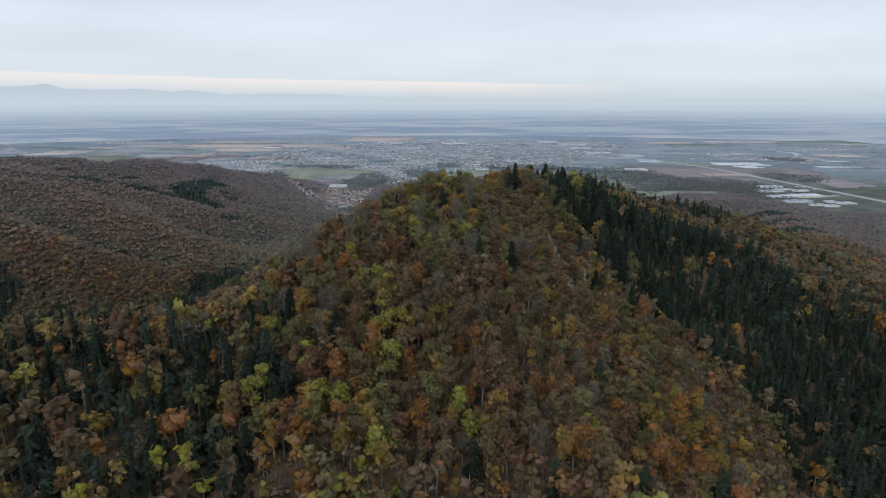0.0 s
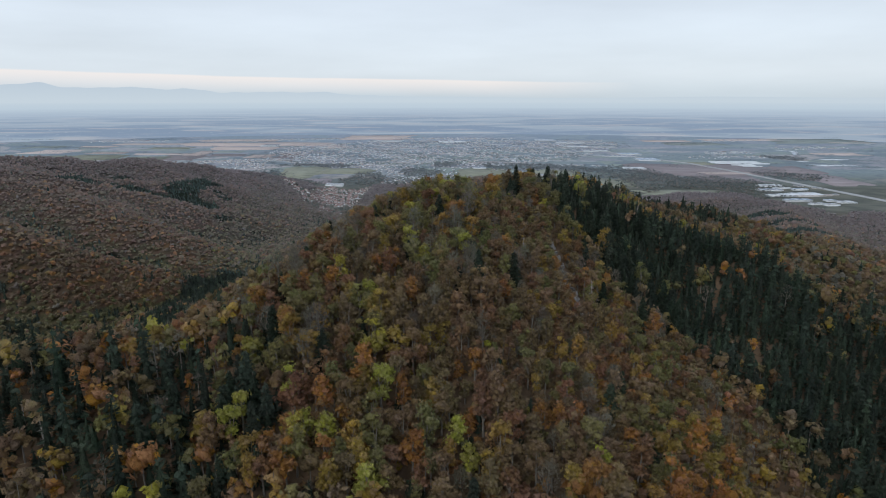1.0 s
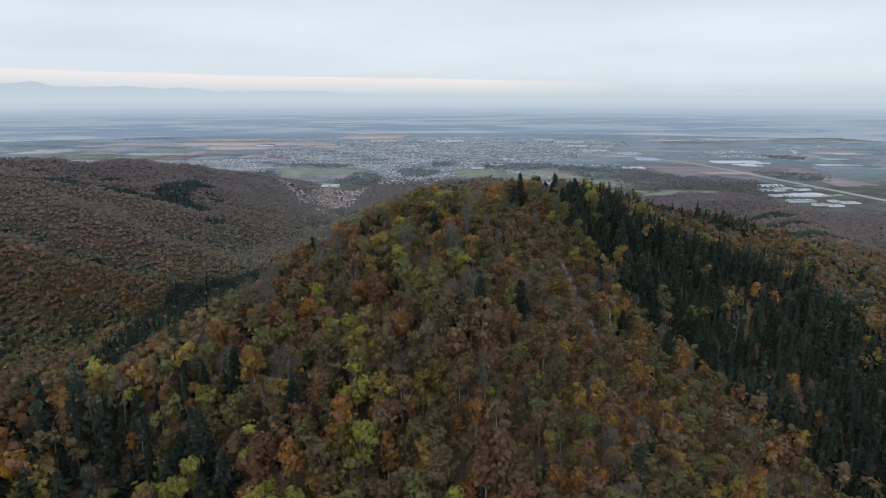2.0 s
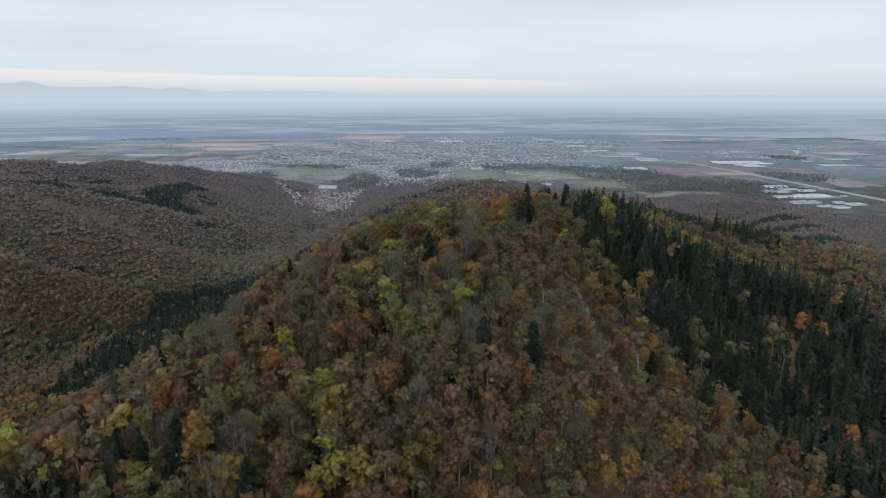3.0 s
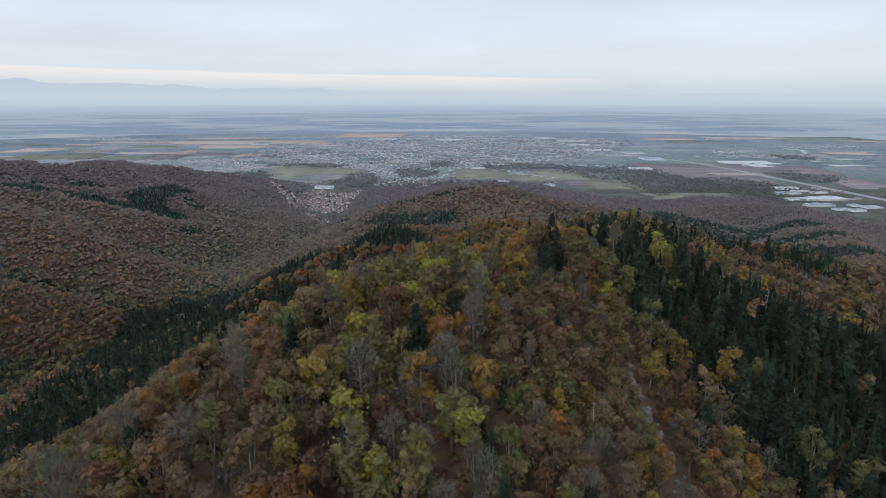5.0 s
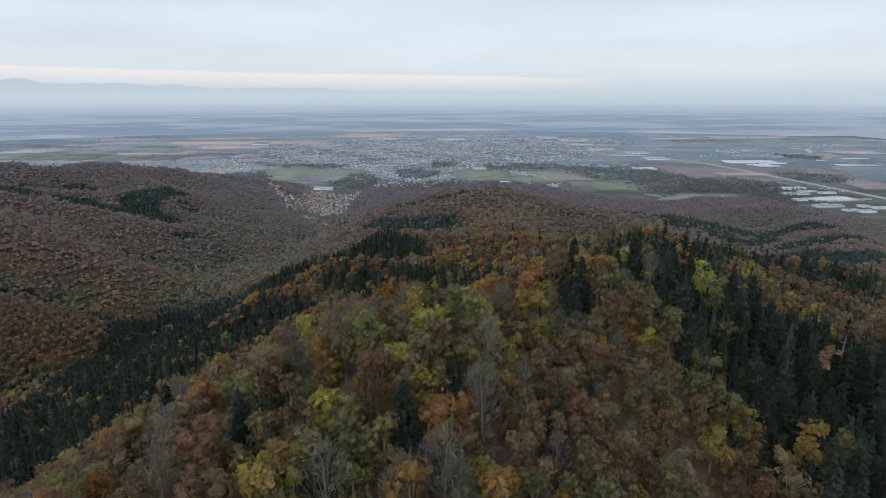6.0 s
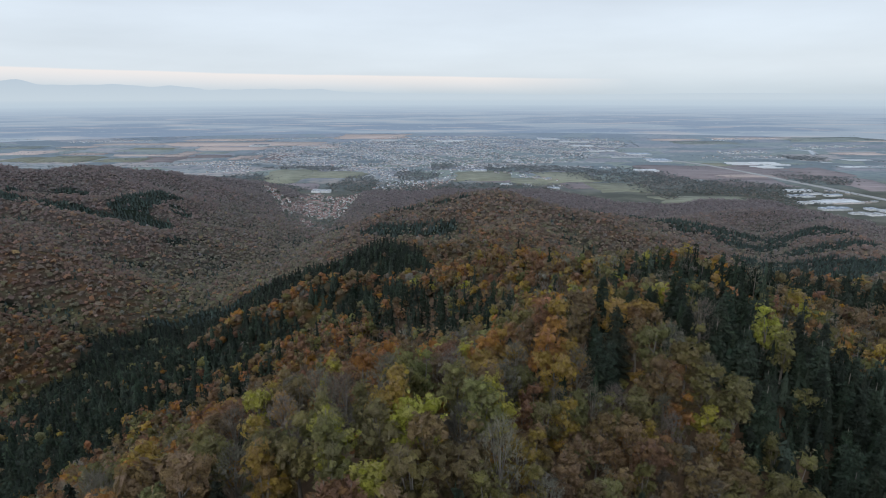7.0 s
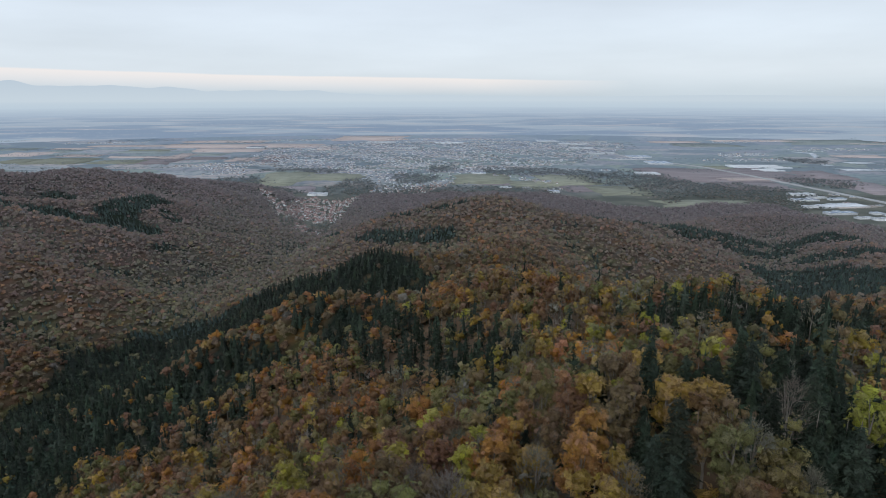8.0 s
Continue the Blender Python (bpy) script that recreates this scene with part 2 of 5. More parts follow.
def mountain_material():
    m, nt, N, L = nodes_of("far_mountains")
    out, e, geo, sep = N("ShaderNodeOutputMaterial"), N("ShaderNodeEmission"), N("ShaderNodeNewGeometry"), N("ShaderNodeSeparateXYZ")
    L(geo.outputs["Position"], sep.inputs[0])
    # glowing backdrop, haze painted in: palest at the foot
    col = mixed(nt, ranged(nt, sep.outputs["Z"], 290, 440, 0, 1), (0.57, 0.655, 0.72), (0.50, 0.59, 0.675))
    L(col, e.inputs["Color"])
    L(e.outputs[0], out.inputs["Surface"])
    return m


GROUND = ground_material()
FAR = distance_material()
MOUNTAIN = mountain_material()

# ---- the lie of the land ----
# ridges: nodes (x, y, height), fall of the flanks, rounding of the crest
RIDGES = [
    ([(0, 278, 246), (40, 315, 245), (85, 390, 232)], 0.64, 22),
    ([(0, 278, 246), (18, 232, 238), (28, 190, 210), (36, 150, 192), (50, 90, 160)], 0.82, 14),
    ([(0, 278, 246), (-38, 225, 236), (-85, 192, 215), (-135, 176, 216), (-230, 165, 190), (-420, 120, 150)], 0.65, 15),
    ([(50, 322, 248), (140, 288, 224), (185, 245, 198), (260, 190, 160)], 0.67, 12),
]
RIDGES += [
    ([(85, 390, 232), (45, 470, 221), (30, 600, 163), (50, 780, 149), (95, 950, 140), (85, 1090, 147), (20, 1140, 137), (-60, 1150, 115), (-200, 1320, 40)], 0.64, 35),
    ([(85, 1090, 147), (230, 1060, 124), (330, 1040, 96), (420, 1000, 65)], 0.38, 35),
    ([(85, 390, 232), (180, 450, 212), (280, 520, 178), (420, 640, 140), (600, 990, 86), (740, 1310, 54), (900, 1500, 25)], 0.38, 25),
    ([(85, 1090, 147), (260, 1215, 98), (397, 1200, 84), (560, 1400, 55), (720, 1510, 48), (880, 1600, 25)], 0.37, 35),
    ([(25, 530, 195), (-60, 547, 187), (-98, 550, 168), (-150, 545, 134), (-205, 560, 98)], 0.74, 14),
    ([(50, 770, 150), (-45, 770, 154), (-110, 800, 122), (-212, 880, 76), (-265, 920, 48)], 0.62, 18),
]
RIDGES += [
    ([(-1000, 500, 205), (-1000, 900, 200), (-880, 1230, 176), (-845, 1370, 157), (-790, 1500, 134), (-670, 1625, 124), (-560, 1690, 74), (-470, 1715, 24)], 0.45, 60),
    ([(-780, 1500, 141), (-700, 1800, 82), (-620, 2090, 30)], 0.24, 80),
    ([(-870, 1120, 178), (-640, 1085, 148), (-544, 1070, 133), (-500, 1110, 107), (-427, 1172, 72), (-370, 1165, 58)], 0.50, 18),
    ([(-870, 1140, 178), (-700, 1150, 150), (-620, 1170, 138), (-560, 1212, 119), (-563, 1270, 117), (-535, 1322, 113), (-440, 1330, 72)], 0.40, 24),
    ([(-560, 1235, 112), (-470, 1245, 90), (-381, 1231, 69), (-330, 1185, 50)], 0.42, 22),
    ([(-1000, 900, 210), (-620, 930, 168), (-485, 860, 133), (-415, 855, 108), (-349, 795, 77), (-300, 800, 52)], 0.52, 24),
    ([(-1000, 500, 215), (-600, 700, 172), (-430, 690, 124), (-345, 680, 99), (-300, 678, 58)], 0.60, 24),
]
SOFT = 7.0
PLAIN = -0.3 * SOFT


def bumpy(x, y):
    return 1.6 * np.sin(x / 23 + 1.3 * np.sin(y / 31)) * np.cos(y / 27 + 0.8 * np.sin(x / 41)) + 0.7 * np.sin(x / 9.1 + y / 13.7)


def ground_at(x, y):
    """Height of the ground: ridges melted into one another over a plain that rises into the valley."""
    x, y = np.asarray(x, float), np.asarray(y, float)
    hs = [0.052 * np.maximum(0, 1750 - y) + 0 * x]
    for nodes, fall, rounding in RIDGES:
        best = np.full(x.shape, -1e9)
        for (x0, y0, z0), (x1, y1, z1) in zip(nodes, nodes[1:]):
            dx, dy = x1 - x0, y1 - y0
            t = np.clip(((x - x0) * dx + (y - y0) * dy) / (dx * dx + dy * dy), 0, 1)
            d = np.hypot(x - x0 - t * dx, y - y0 - t * dy)
            best = np.maximum(best, z0 + (z1 - z0) * t - fall * (np.sqrt(d * d + rounding * rounding) - rounding))
        hs.append(best)
    hs = np.array(hs)
    top = hs.max(0)
    h = top + SOFT * np.log(np.exp((hs - top) / SOFT).sum(0)) + PLAIN
    folds = 9 * np.sin(x / 52 + 1.1 * np.sin(y / 120)) * np.sin(y / 95 + 0.9 * np.sin(x / 140)) * np.clip((-300 - x) / 120, 0, 1) * np.clip((185 - h) / 60, 0, 1)
    return h + (bumpy(x, y) + folds) * np.clip((h - 12) / 40, 0, 1)


GRID_X, GRID_Y, GRID_STEP = -1300.0, -250.0, 6.0
HEIGHTS = ground_at(*np.meshgrid(np.arange(GRID_X, 1300, GRID_STEP), np.arange(GRID_Y, 2650, GRID_STEP)))


def height_near(x, y):
    """Height of the ground, read off a six-metre grid: quick, for the many trees."""
    u = np.clip((np.asarray(x, float) - GRID_X) / GRID_STEP, 0, HEIGHTS.shape[1] - 1.001)
    v = np.clip((np.asarray(y, float) - GRID_Y) / GRID_STEP, 0, HEIGHTS.shape[0] - 1.001)
    i, j = u.astype(int), v.astype(int)
    u, v = u - i, v - j
    return (HEIGHTS[j, i] * (1 - u) + HEIGHTS[j, i + 1] * u) * (1 - v) + (HEIGHTS[j + 1, i] * (1 - u) + HEIGHTS[j + 1, i + 1] * u) * v


# beyond NEAR the plain is drawn together and rises to the horizon, so that all of it lies within the reach of the camera
MID, NEAR, REACH = (3.0, 120.0, 296.0), 3800.0, 1040.0


def drawn_in(x, y, z=PLAIN):
    """Plan places of the plain as built: x, y, z and the scale there."""
    x, y = np.asarray(x, float), np.asarray(y, float)
    dx, dy = x - MID[0], y - MID[1]
    d = np.maximum(np.hypot(dx, dy), 1.0)
    r = np.where(d > NEAR, NEAR + REACH * (1 - np.exp(-(np.maximum(d, NEAR) - NEAR) / REACH)), d)
    k = r / d
    return MID[0] + dx * k, MID[1] + dy * k, MID[2] + (z - MID[2]) * k, k


# ---- mesh helpers ----
def mesh_of(name, verts, faces, materials, colours=None, smooth=False, face_mats=None):
    """A mesh from arrays; faces all with the same number of corners. colours: one (r, g, b) a corner point."""
    me = bpy.data.meshes.new(name)
    verts, faces = np.ascontiguousarray(verts, np.float32), np.ascontiguousarray(faces, np.int32)
    n, k = faces.shape
    me.vertices.add(len(verts))
    me.vertices.foreach_set("co", verts.ravel())
    me.loops.add(n * k)
    me.loops.foreach_set("vertex_index", faces.ravel())
    me.polygons.add(n)
    me.polygons.foreach_set("loop_start", np.arange(0, n * k, k, dtype=np.int32))
    if smooth:
        me.polygons.foreach_set("use_smooth", np.ones(n, bool))
    for m in materials:
        me.materials.append(m)
    if face_mats is not None:
        me.polygons.foreach_set("material_index", np.ascontiguousarray(face_mats, np.int32))
    me.update(calc_edges=True)
    if colours is not None:
        a = me.attributes.new("leaf", "FLOAT_COLOR", "POINT")
        a.data.foreach_set("color", np.hstack([colours, np.ones((len(colours), 1))]).astype(np.float32).ravel())
    return me


def empty(name):
    ob = new(name)
    ob.empty_display_size = 1.0
    return ob


def child(name, mesh, parent, label="", colour=None):
    ob = new(name, mesh)
    ob.parent = parent
    if label:
        tagged(ob, label)
    if colour is not None:
        ob.color = (*colour, 1)
    return ob


def join(parts):
    """Arrays of several pieces (verts, faces) joined."""
    vs, fs, n = [], [], 0
    for v, f in parts:
        vs.append(v)
        fs.append(np.asarray(f) + n)
        n += len(v)
    return np.vstack(vs), np.vstack(fs)


def tube(path, radii, sides):
    """A tapered, bent tube along a path, as quads."""
    path = np.asarray(path, float)
    vs = []
    for i, p in enumerate(path):
        way = path[min(i + 1, len(path) - 1)] - path[max(i - 1, 0)]
        way = way / (np.linalg.norm(way) + 1e-9)
        a = np.cross(way, (0.3, 0.9, 0.1) if abs(way[2]) > 0.8 else (0, 0, 1))
        a = a / np.linalg.norm(a)
        b = np.cross(way, a)
        ang = np.arange(sides) * 2 * np.pi / sides
        vs.append(p + radii[i] * (np.cos(ang)[:, None] * a + np.sin(ang)[:, None] * b))
    fs = []
    for i in range(len(path) - 1):
        for s in range(sides):
            u = (s + 1) % sides
            fs.append((i * sides + s, i * sides + u, (i + 1) * sides + u, (i + 1) * sides + s))
    return np.vstack(vs), np.array(fs)


def clumps(rng, centres, normals, size, slim=0.65):
    """Leaf clumps: one ragged kite each, lying across its normal."""
    n = len(centres)
    nv = normals + rng.normal(0, 0.45, (n, 3))
    nv /= np.linalg.norm(nv, axis=1)[:, None] + 1e-9
    a = np.cross(nv, rng.normal(0, 1, (n, 3)))
    a /= np.linalg.norm(a, axis=1)[:, None] + 1e-9
    b = np.cross(nv, a)
    s = size * rng.uniform(0.6, 1.35, (n, 1))
    r = rng.uniform(0.7, 1.2, (n, 4))
    pts = np.stack([centres + a * s * r[:, :1], centres + b * s * slim * r[:, 1:2] + nv * s * 0.2, centres - a * s * r[:, 2:3], centres - b * s * slim * r[:, 3:] - nv * s * 0.15], 1)
    return pts.reshape(-1, 3), np.arange(4 * n).reshape(n, 4)


# ---- tree shapes ----
def boughs(rng, centres, radii, open_below=False):
    """The leafy bulk of each bough: a lumpy, uneven six-sided body, or only its upper side where the canopy below is closed."""
    corner = np.array([(x, y, z) for z in (-1, 1) for x, y in ((-1, -1), (1, -1), (1, 1), (-1, 1))]) / 3 ** 0.5
    faces = np.array([(0, 3, 2, 1), (4, 5, 6, 7), (0, 1, 5, 4), (1, 2, 6, 5), (2, 3, 7, 6), (3, 0, 4, 7)])
    parts = []
    for c, r in zip(centres, radii):
        q = rng.normal(0, 1, (3, 3))
        a = q[0] / np.linalg.norm(q[0])
        b2 = np.cross(a, q[1])
        b2 /= np.linalg.norm(b2)
        m = np.stack([a, b2, np.cross(a, b2)])
        v = (corner @ m) * r * rng.uniform(0.75, 1.3, (8, 1)) * np.array((1.08, 1.08, 0.88))
        fs = faces
        if open_below:
            p = v[faces]
            fs = faces[np.cross(p[:, 2] - p[:, 0], p[:, 3] - p[:, 1])[:, 2] > -0.25 * r * r]
        parts.append((v + c, fs))
    return join(parts)


def crown_shape(rng, count, leaf, lobes=11, radius=3.7, low=3.6, high=11.8, solid_part=0.0, slim=0.7, open_below=False):
    """An uneven broadleaf crown: open boughs of leaf sprays with gaps between them, some round a denser middle."""
    mid, half = (low + high) / 2, (high - low) / 2
    cs = []
    while len(cs) < lobes:
        p = rng.uniform(-1, 1, 3)
        if (0.3 if lobes > 4 else 0.0) < np.linalg.norm(p) < (0.78 if lobes > 4 else 0.12 + 0.12 * lobes):
            wide = 1.0 - 0.25 * max(0, p[2])
            cs.append((p[0] * radius * wide, p[1] * radius * wide, mid + p[2] * half))
    cs = np.array(cs)
    rad = rng.uniform(0.32, 0.54, lobes) * radius * (1.0 if lobes > 4 else 1.4 if lobes > 1 else 2.05)
    parts = [boughs(rng, cs, rad * solid_part, open_below)] if solid_part else []
    if count:
        pick = rng.integers(0, lobes, count)
        way = rng.normal(0, 1, (count, 3))
        way[:, 2] += 0.3
        way /= np.linalg.norm(way, axis=1)[:, None]
        place = cs[pick] + way * (rad[pick] * rng.uniform(0.7, 1.15, count))[:, None] * np.array((1.05, 1.05, 0.9))
        parts.append(clumps(rng, place, way + rng.normal(0, 0.5, (count, 3)) + np.array((0, 0, 0.35)), leaf, slim))
    v, f = join(parts)
    return v, f, cs


def trunk_shape(rng, tops, height=10.5, radius=0.24, sides=6):
    lean = rng.normal(0, 0.35, 2)
    path = [(0, 0, -0.8), (lean[0] * 0.2, lean[1] * 0.2, height * 0.3), (lean[0] * 0.7, lean[1] * 0.7, height * 0.6), (lean[0], lean[1], height * 0.88)]
    parts = [tube(path, (radius * 1.35, radius, radius * 0.65, radius * 0.2), sides)]
    for c in tops[:9]:
        root = np.array(path[1]) + (np.array(path[2]) - np.array(path[1])) * rng.uniform(0, 0.9)
        knee = (root + c) / 2 + np.array((0, 0, -0.4))
        parts.append(tube([root, knee, c + (c - knee) * 0.35], (radius * 0.5, radius * 0.32, 0.03), 3))
    return join(parts)


def twig_shape(rng, count, radius=3.0, low=4.0, high=11.5):
    """The fine twigs of a tree that has lost its leaves: slivers that spread upwards and outwards."""
    ang, z = rng.uniform(0, 2 * np.pi, count), rng.uniform(0, 1, count) ** 0.8
    r = radius * np.sqrt(rng.uniform(0.05, 1, count)) * np.sin(np.pi * (0.18 + 0.8 * z)) ** 0.7
    c = np.stack([r * np.cos(ang), r * np.sin(ang), low + (high - low) * z], 1)
    way = np.stack([np.cos(ang) * 0.7, np.sin(ang) * 0.7, np.full(count, 1.0)], 1) + rng.normal(0, 0.35, (count, 3))
    way /= np.linalg.norm(way, axis=1)[:, None]
    a = np.cross(way, rng.normal(0, 1, (count, 3)))
    a /= np.linalg.norm(a, axis=1)[:, None]
    ln, wd = rng.uniform(0.6, 1.3, (count, 1)), rng.uniform(0.035, 0.07, (count, 1))
    pts = np.stack([c - way * ln * 0.5 - a * wd, c - way * ln * 0.5 + a * wd, c + way * ln + a * wd * 0.3, c + way * ln - a * wd * 0.3], 1)
    return pts.reshape(-1, 3), np.arange(4 * count).reshape(count, 4)


def fir_shape(rng, whorls, spread, height=13.5, radius=3.4, low=1.2, sprays=0, size=0.5):
    """A fir: whorls of uneven, drooping boughs round a slim dense middle, with hanging sprays between them."""
    vs = []
    for i in range(whorls):
        h = i / whorls
        z = low + (height - low) * h ** 0.95
        reach = radius * (1 - h) ** 0.72 * rng.uniform(0.72, 1.12) + 0.2
        n = max(4, round(spread * (1 - 0.45 * h)))
        for k in range(n):
            an = 2 * np.pi * (k + rng.uniform(-0.45, 0.45)) / n + i * 1.9
            rr = reach * rng.uniform(0.6, 1.2)
            u, w = np.array((np.cos(an), np.sin(an), 0)), np.array((-np.sin(an), np.cos(an), 0))
            wd = rr * rng.uniform(0.22, 0.4)
            lift = rng.uniform(-0.25, 0.25)
            root = np.array((0, 0, z + 0.1 * rr))
            midp = u * rr * 0.55 + np.array((0, 0, z + 0.02 * rr + lift))
            tip = u * rr + np.array((0, 0, z - rr * rng.uniform(0.02, 0.3) + lift))
            vs.append((root, midp + w * wd - np.array((0, 0, wd * 0.5)), tip, midp + np.array((0, 0, 0.05))))
            vs.append((root, midp + np.array((0, 0, 0.05)), tip, midp - w * wd - np.array((0, 0, wd * 0.5))))
    top = np.array((0, 0, height))
    vs.append((top + (0, 0, 0.6), top + (0.2, 0, -0.6), top + (0, 0, -0.9), top + (-0.2, 0, -0.6)))
    pts = np.array(vs).reshape(-1, 3)
    parts = [(pts, np.arange(len(pts)).reshape(-1, 4))]
    core = 5 if whorls > 5 else 4 if whorls > 1 else 3
    wide = 0.34 if whorls > 5 else 0.6 if whorls > 1 else 0.8
    parts.append(tube([(0, 0, low + 1.0), (0, 0, height * 0.55), (0, 0, height * 0.95)], (radius * wide, radius * wide * 0.5, 0.05), core))
    if sprays:
        h = rng.uniform(0, 0.97, sprays) ** 1.15
        an = rng.uniform(0, 2 * np.pi, sprays)
        rr = (radius * (1 - h) ** 0.72 + 0.1) * rng.uniform(0.4, 1.05, sprays)
        c = np.stack([rr * np.cos(an), rr * np.sin(an), low + (height - low) * h - rr * 0.15], 1)
        nv = np.stack([np.cos(an) * 0.7, np.sin(an) * 0.7, np.full(sprays, 0.7)], 1)
        parts.append(clumps(rng, c, nv, size, 0.5))
    return join(parts)


def dead_shape(rng, height=11.0):
    """A dead standing tree: bleached stem and broken limbs."""
    parts = [tube([(0, 0, -0.5), (0.1, 0, height * 0.5), (0.25, 0.1, height)], (0.24, 0.16, 0.03), 6)]
    for i in range(22):
        z = height * rng.uniform(0.3, 0.95)
        an, ln = rng.uniform(0, 2 * np.pi), rng.uniform(0.6, 2.6) * (1.15 - z / height)
        p = np.array((0.1, 0, z))
        q = p + np.array((np.cos(an) * ln, np.sin(an) * ln, ln * rng.uniform(-0.1, 0.7)))
        parts.append(tube([p, (p + q) / 2 + (0, 0, 0.1), q], (0.06, 0.045, 0.015), 3))
    return join(parts)


# ---- what grows where ----
# leaf colours: brown oak, rust beech, orange, golden, olive, yellow-green, bare grey-brown
COLOURS = np.array([(0.206, 0.150, 0.083), (0.218, 0.127, 0.072), (0.33, 0.165, 0.054), (0.31, 0.215, 0.062), (0.186, 0.174, 0.074), (0.32, 0.30, 0.062), (0.185, 0.172, 0.138)])
FIR = np.array((0.042, 0.060, 0.043))


def near_line(x, y, line):
    best = np.full(np.shape(x), 1e9)
    for (x0, y0), (x1, y1) in zip(line, line[1:]):
        dx, dy = x1 - x0, y1 - y0
        t = np.clip(((x - x0) * dx + (y - y0) * dy) / (dx * dx + dy * dy + 1e-9), 0, 1)
        best = np.minimum(best, np.hypot(x - x0 - t * dx, y - y0 - t * dy))
    return best


# stands of fir: (line, half width, share)
STANDS = [
    ([(-50, 735), (-115, 765), (-190, 820), (-240, 810), (-262, 735)], 45, 0.96),
    ([(-262, 735), (-228, 600), (-195, 520), (-178, 430)], 52, 0.92),
    ([(-86, 506), (-105, 515), (-135, 532), (-164, 536)], 17, 0.85),
    ([(-73, 438), (-88, 439), (-119, 461)], 16, 0.75),
    ([(-100, 490), (-121, 473), (-150, 470), (-186, 491)], 28, 0.8),
    ([(-50, 530), (-24, 522), (-3, 470)], 16, 0.8),
    ([(-35, 505), (-8, 454), (8, 440), (18, 416)], 15, 0.78),
    ([(-19, 466), (-3, 463), (-4, 440)], 14, 0.6),
    ([(-89, 1092), (-39, 1032), (15, 994)], 19, 0.92),
    ([(-63, 1149), (-17, 1118), (25, 1098), (60, 1105)], 9, 0.8),
    ([(-726, 1252), (-690, 1263), (-700, 1340)], 30, 0.92),
    ([(-680, 1122), (-610, 1122), (-545, 1128), (-490, 1155), (-462, 1185)], 24, 0.97),
    ([(-480, 1180), (-515, 1205), (-520, 1262), (-515, 1315)], 28, 0.96),
    ([(-476, 1279), (-449, 1261)], 14, 0.7),
    ([(-403, 1099), (-402, 1132)], 13, 0.8),
]
STANDS += [
    ([(250, 1260), (330, 1275), (410, 1230)], 40, 0.92),
    ([(413, 1180), (494, 1229), (583, 1262)], 26, 0.85),
    ([(476, 1160), (539, 1170), (598, 1205)], 24, 0.9),
    ([(643, 1255), (697, 1275), (700, 1215)], 32, 0.9),
    ([(490, 1000), (462, 880), (509, 860)], 60, 0.95),
    ([(580, 1093), (656, 1081)], 35, 0.9),
    ([(75, 398), (100, 389), (140, 425), (179, 460)], 10, 0.9),
    ([(-22, 347), (-9, 341)], 7, 0.7),
    ([(141, 412), (180, 435), (204, 447)], 16, 0.7),
    ([(50, 335), (85, 350), (95, 395)], 14, 0.5),
    ([(-175, 168), (-80, 160)], 36, 0.5),
    ([(-480, 520), (-480, 600)], 30, 0.85),
    ([(-95, 1180), (-190, 1290)], 22, 0.7),
]
BELT_Y, BELT_X = (120, 165, 187, 217, 234, 261, 285, 301, 330, 360), (125, 121, 121, 114, 92, 66, 55, 52, 52, 75)


def patchy(x, y, size, seed):
    return 0.5 + 0.25 * (np.sin(x / size + seed) * np.cos(y / size * 1.13 + seed * 2.1) + np.sin((x + 0.7 * y) / size * 0.61 + seed * 3.7)) + 0.12 * np.sin((x - y) / size * 2.3 + seed)


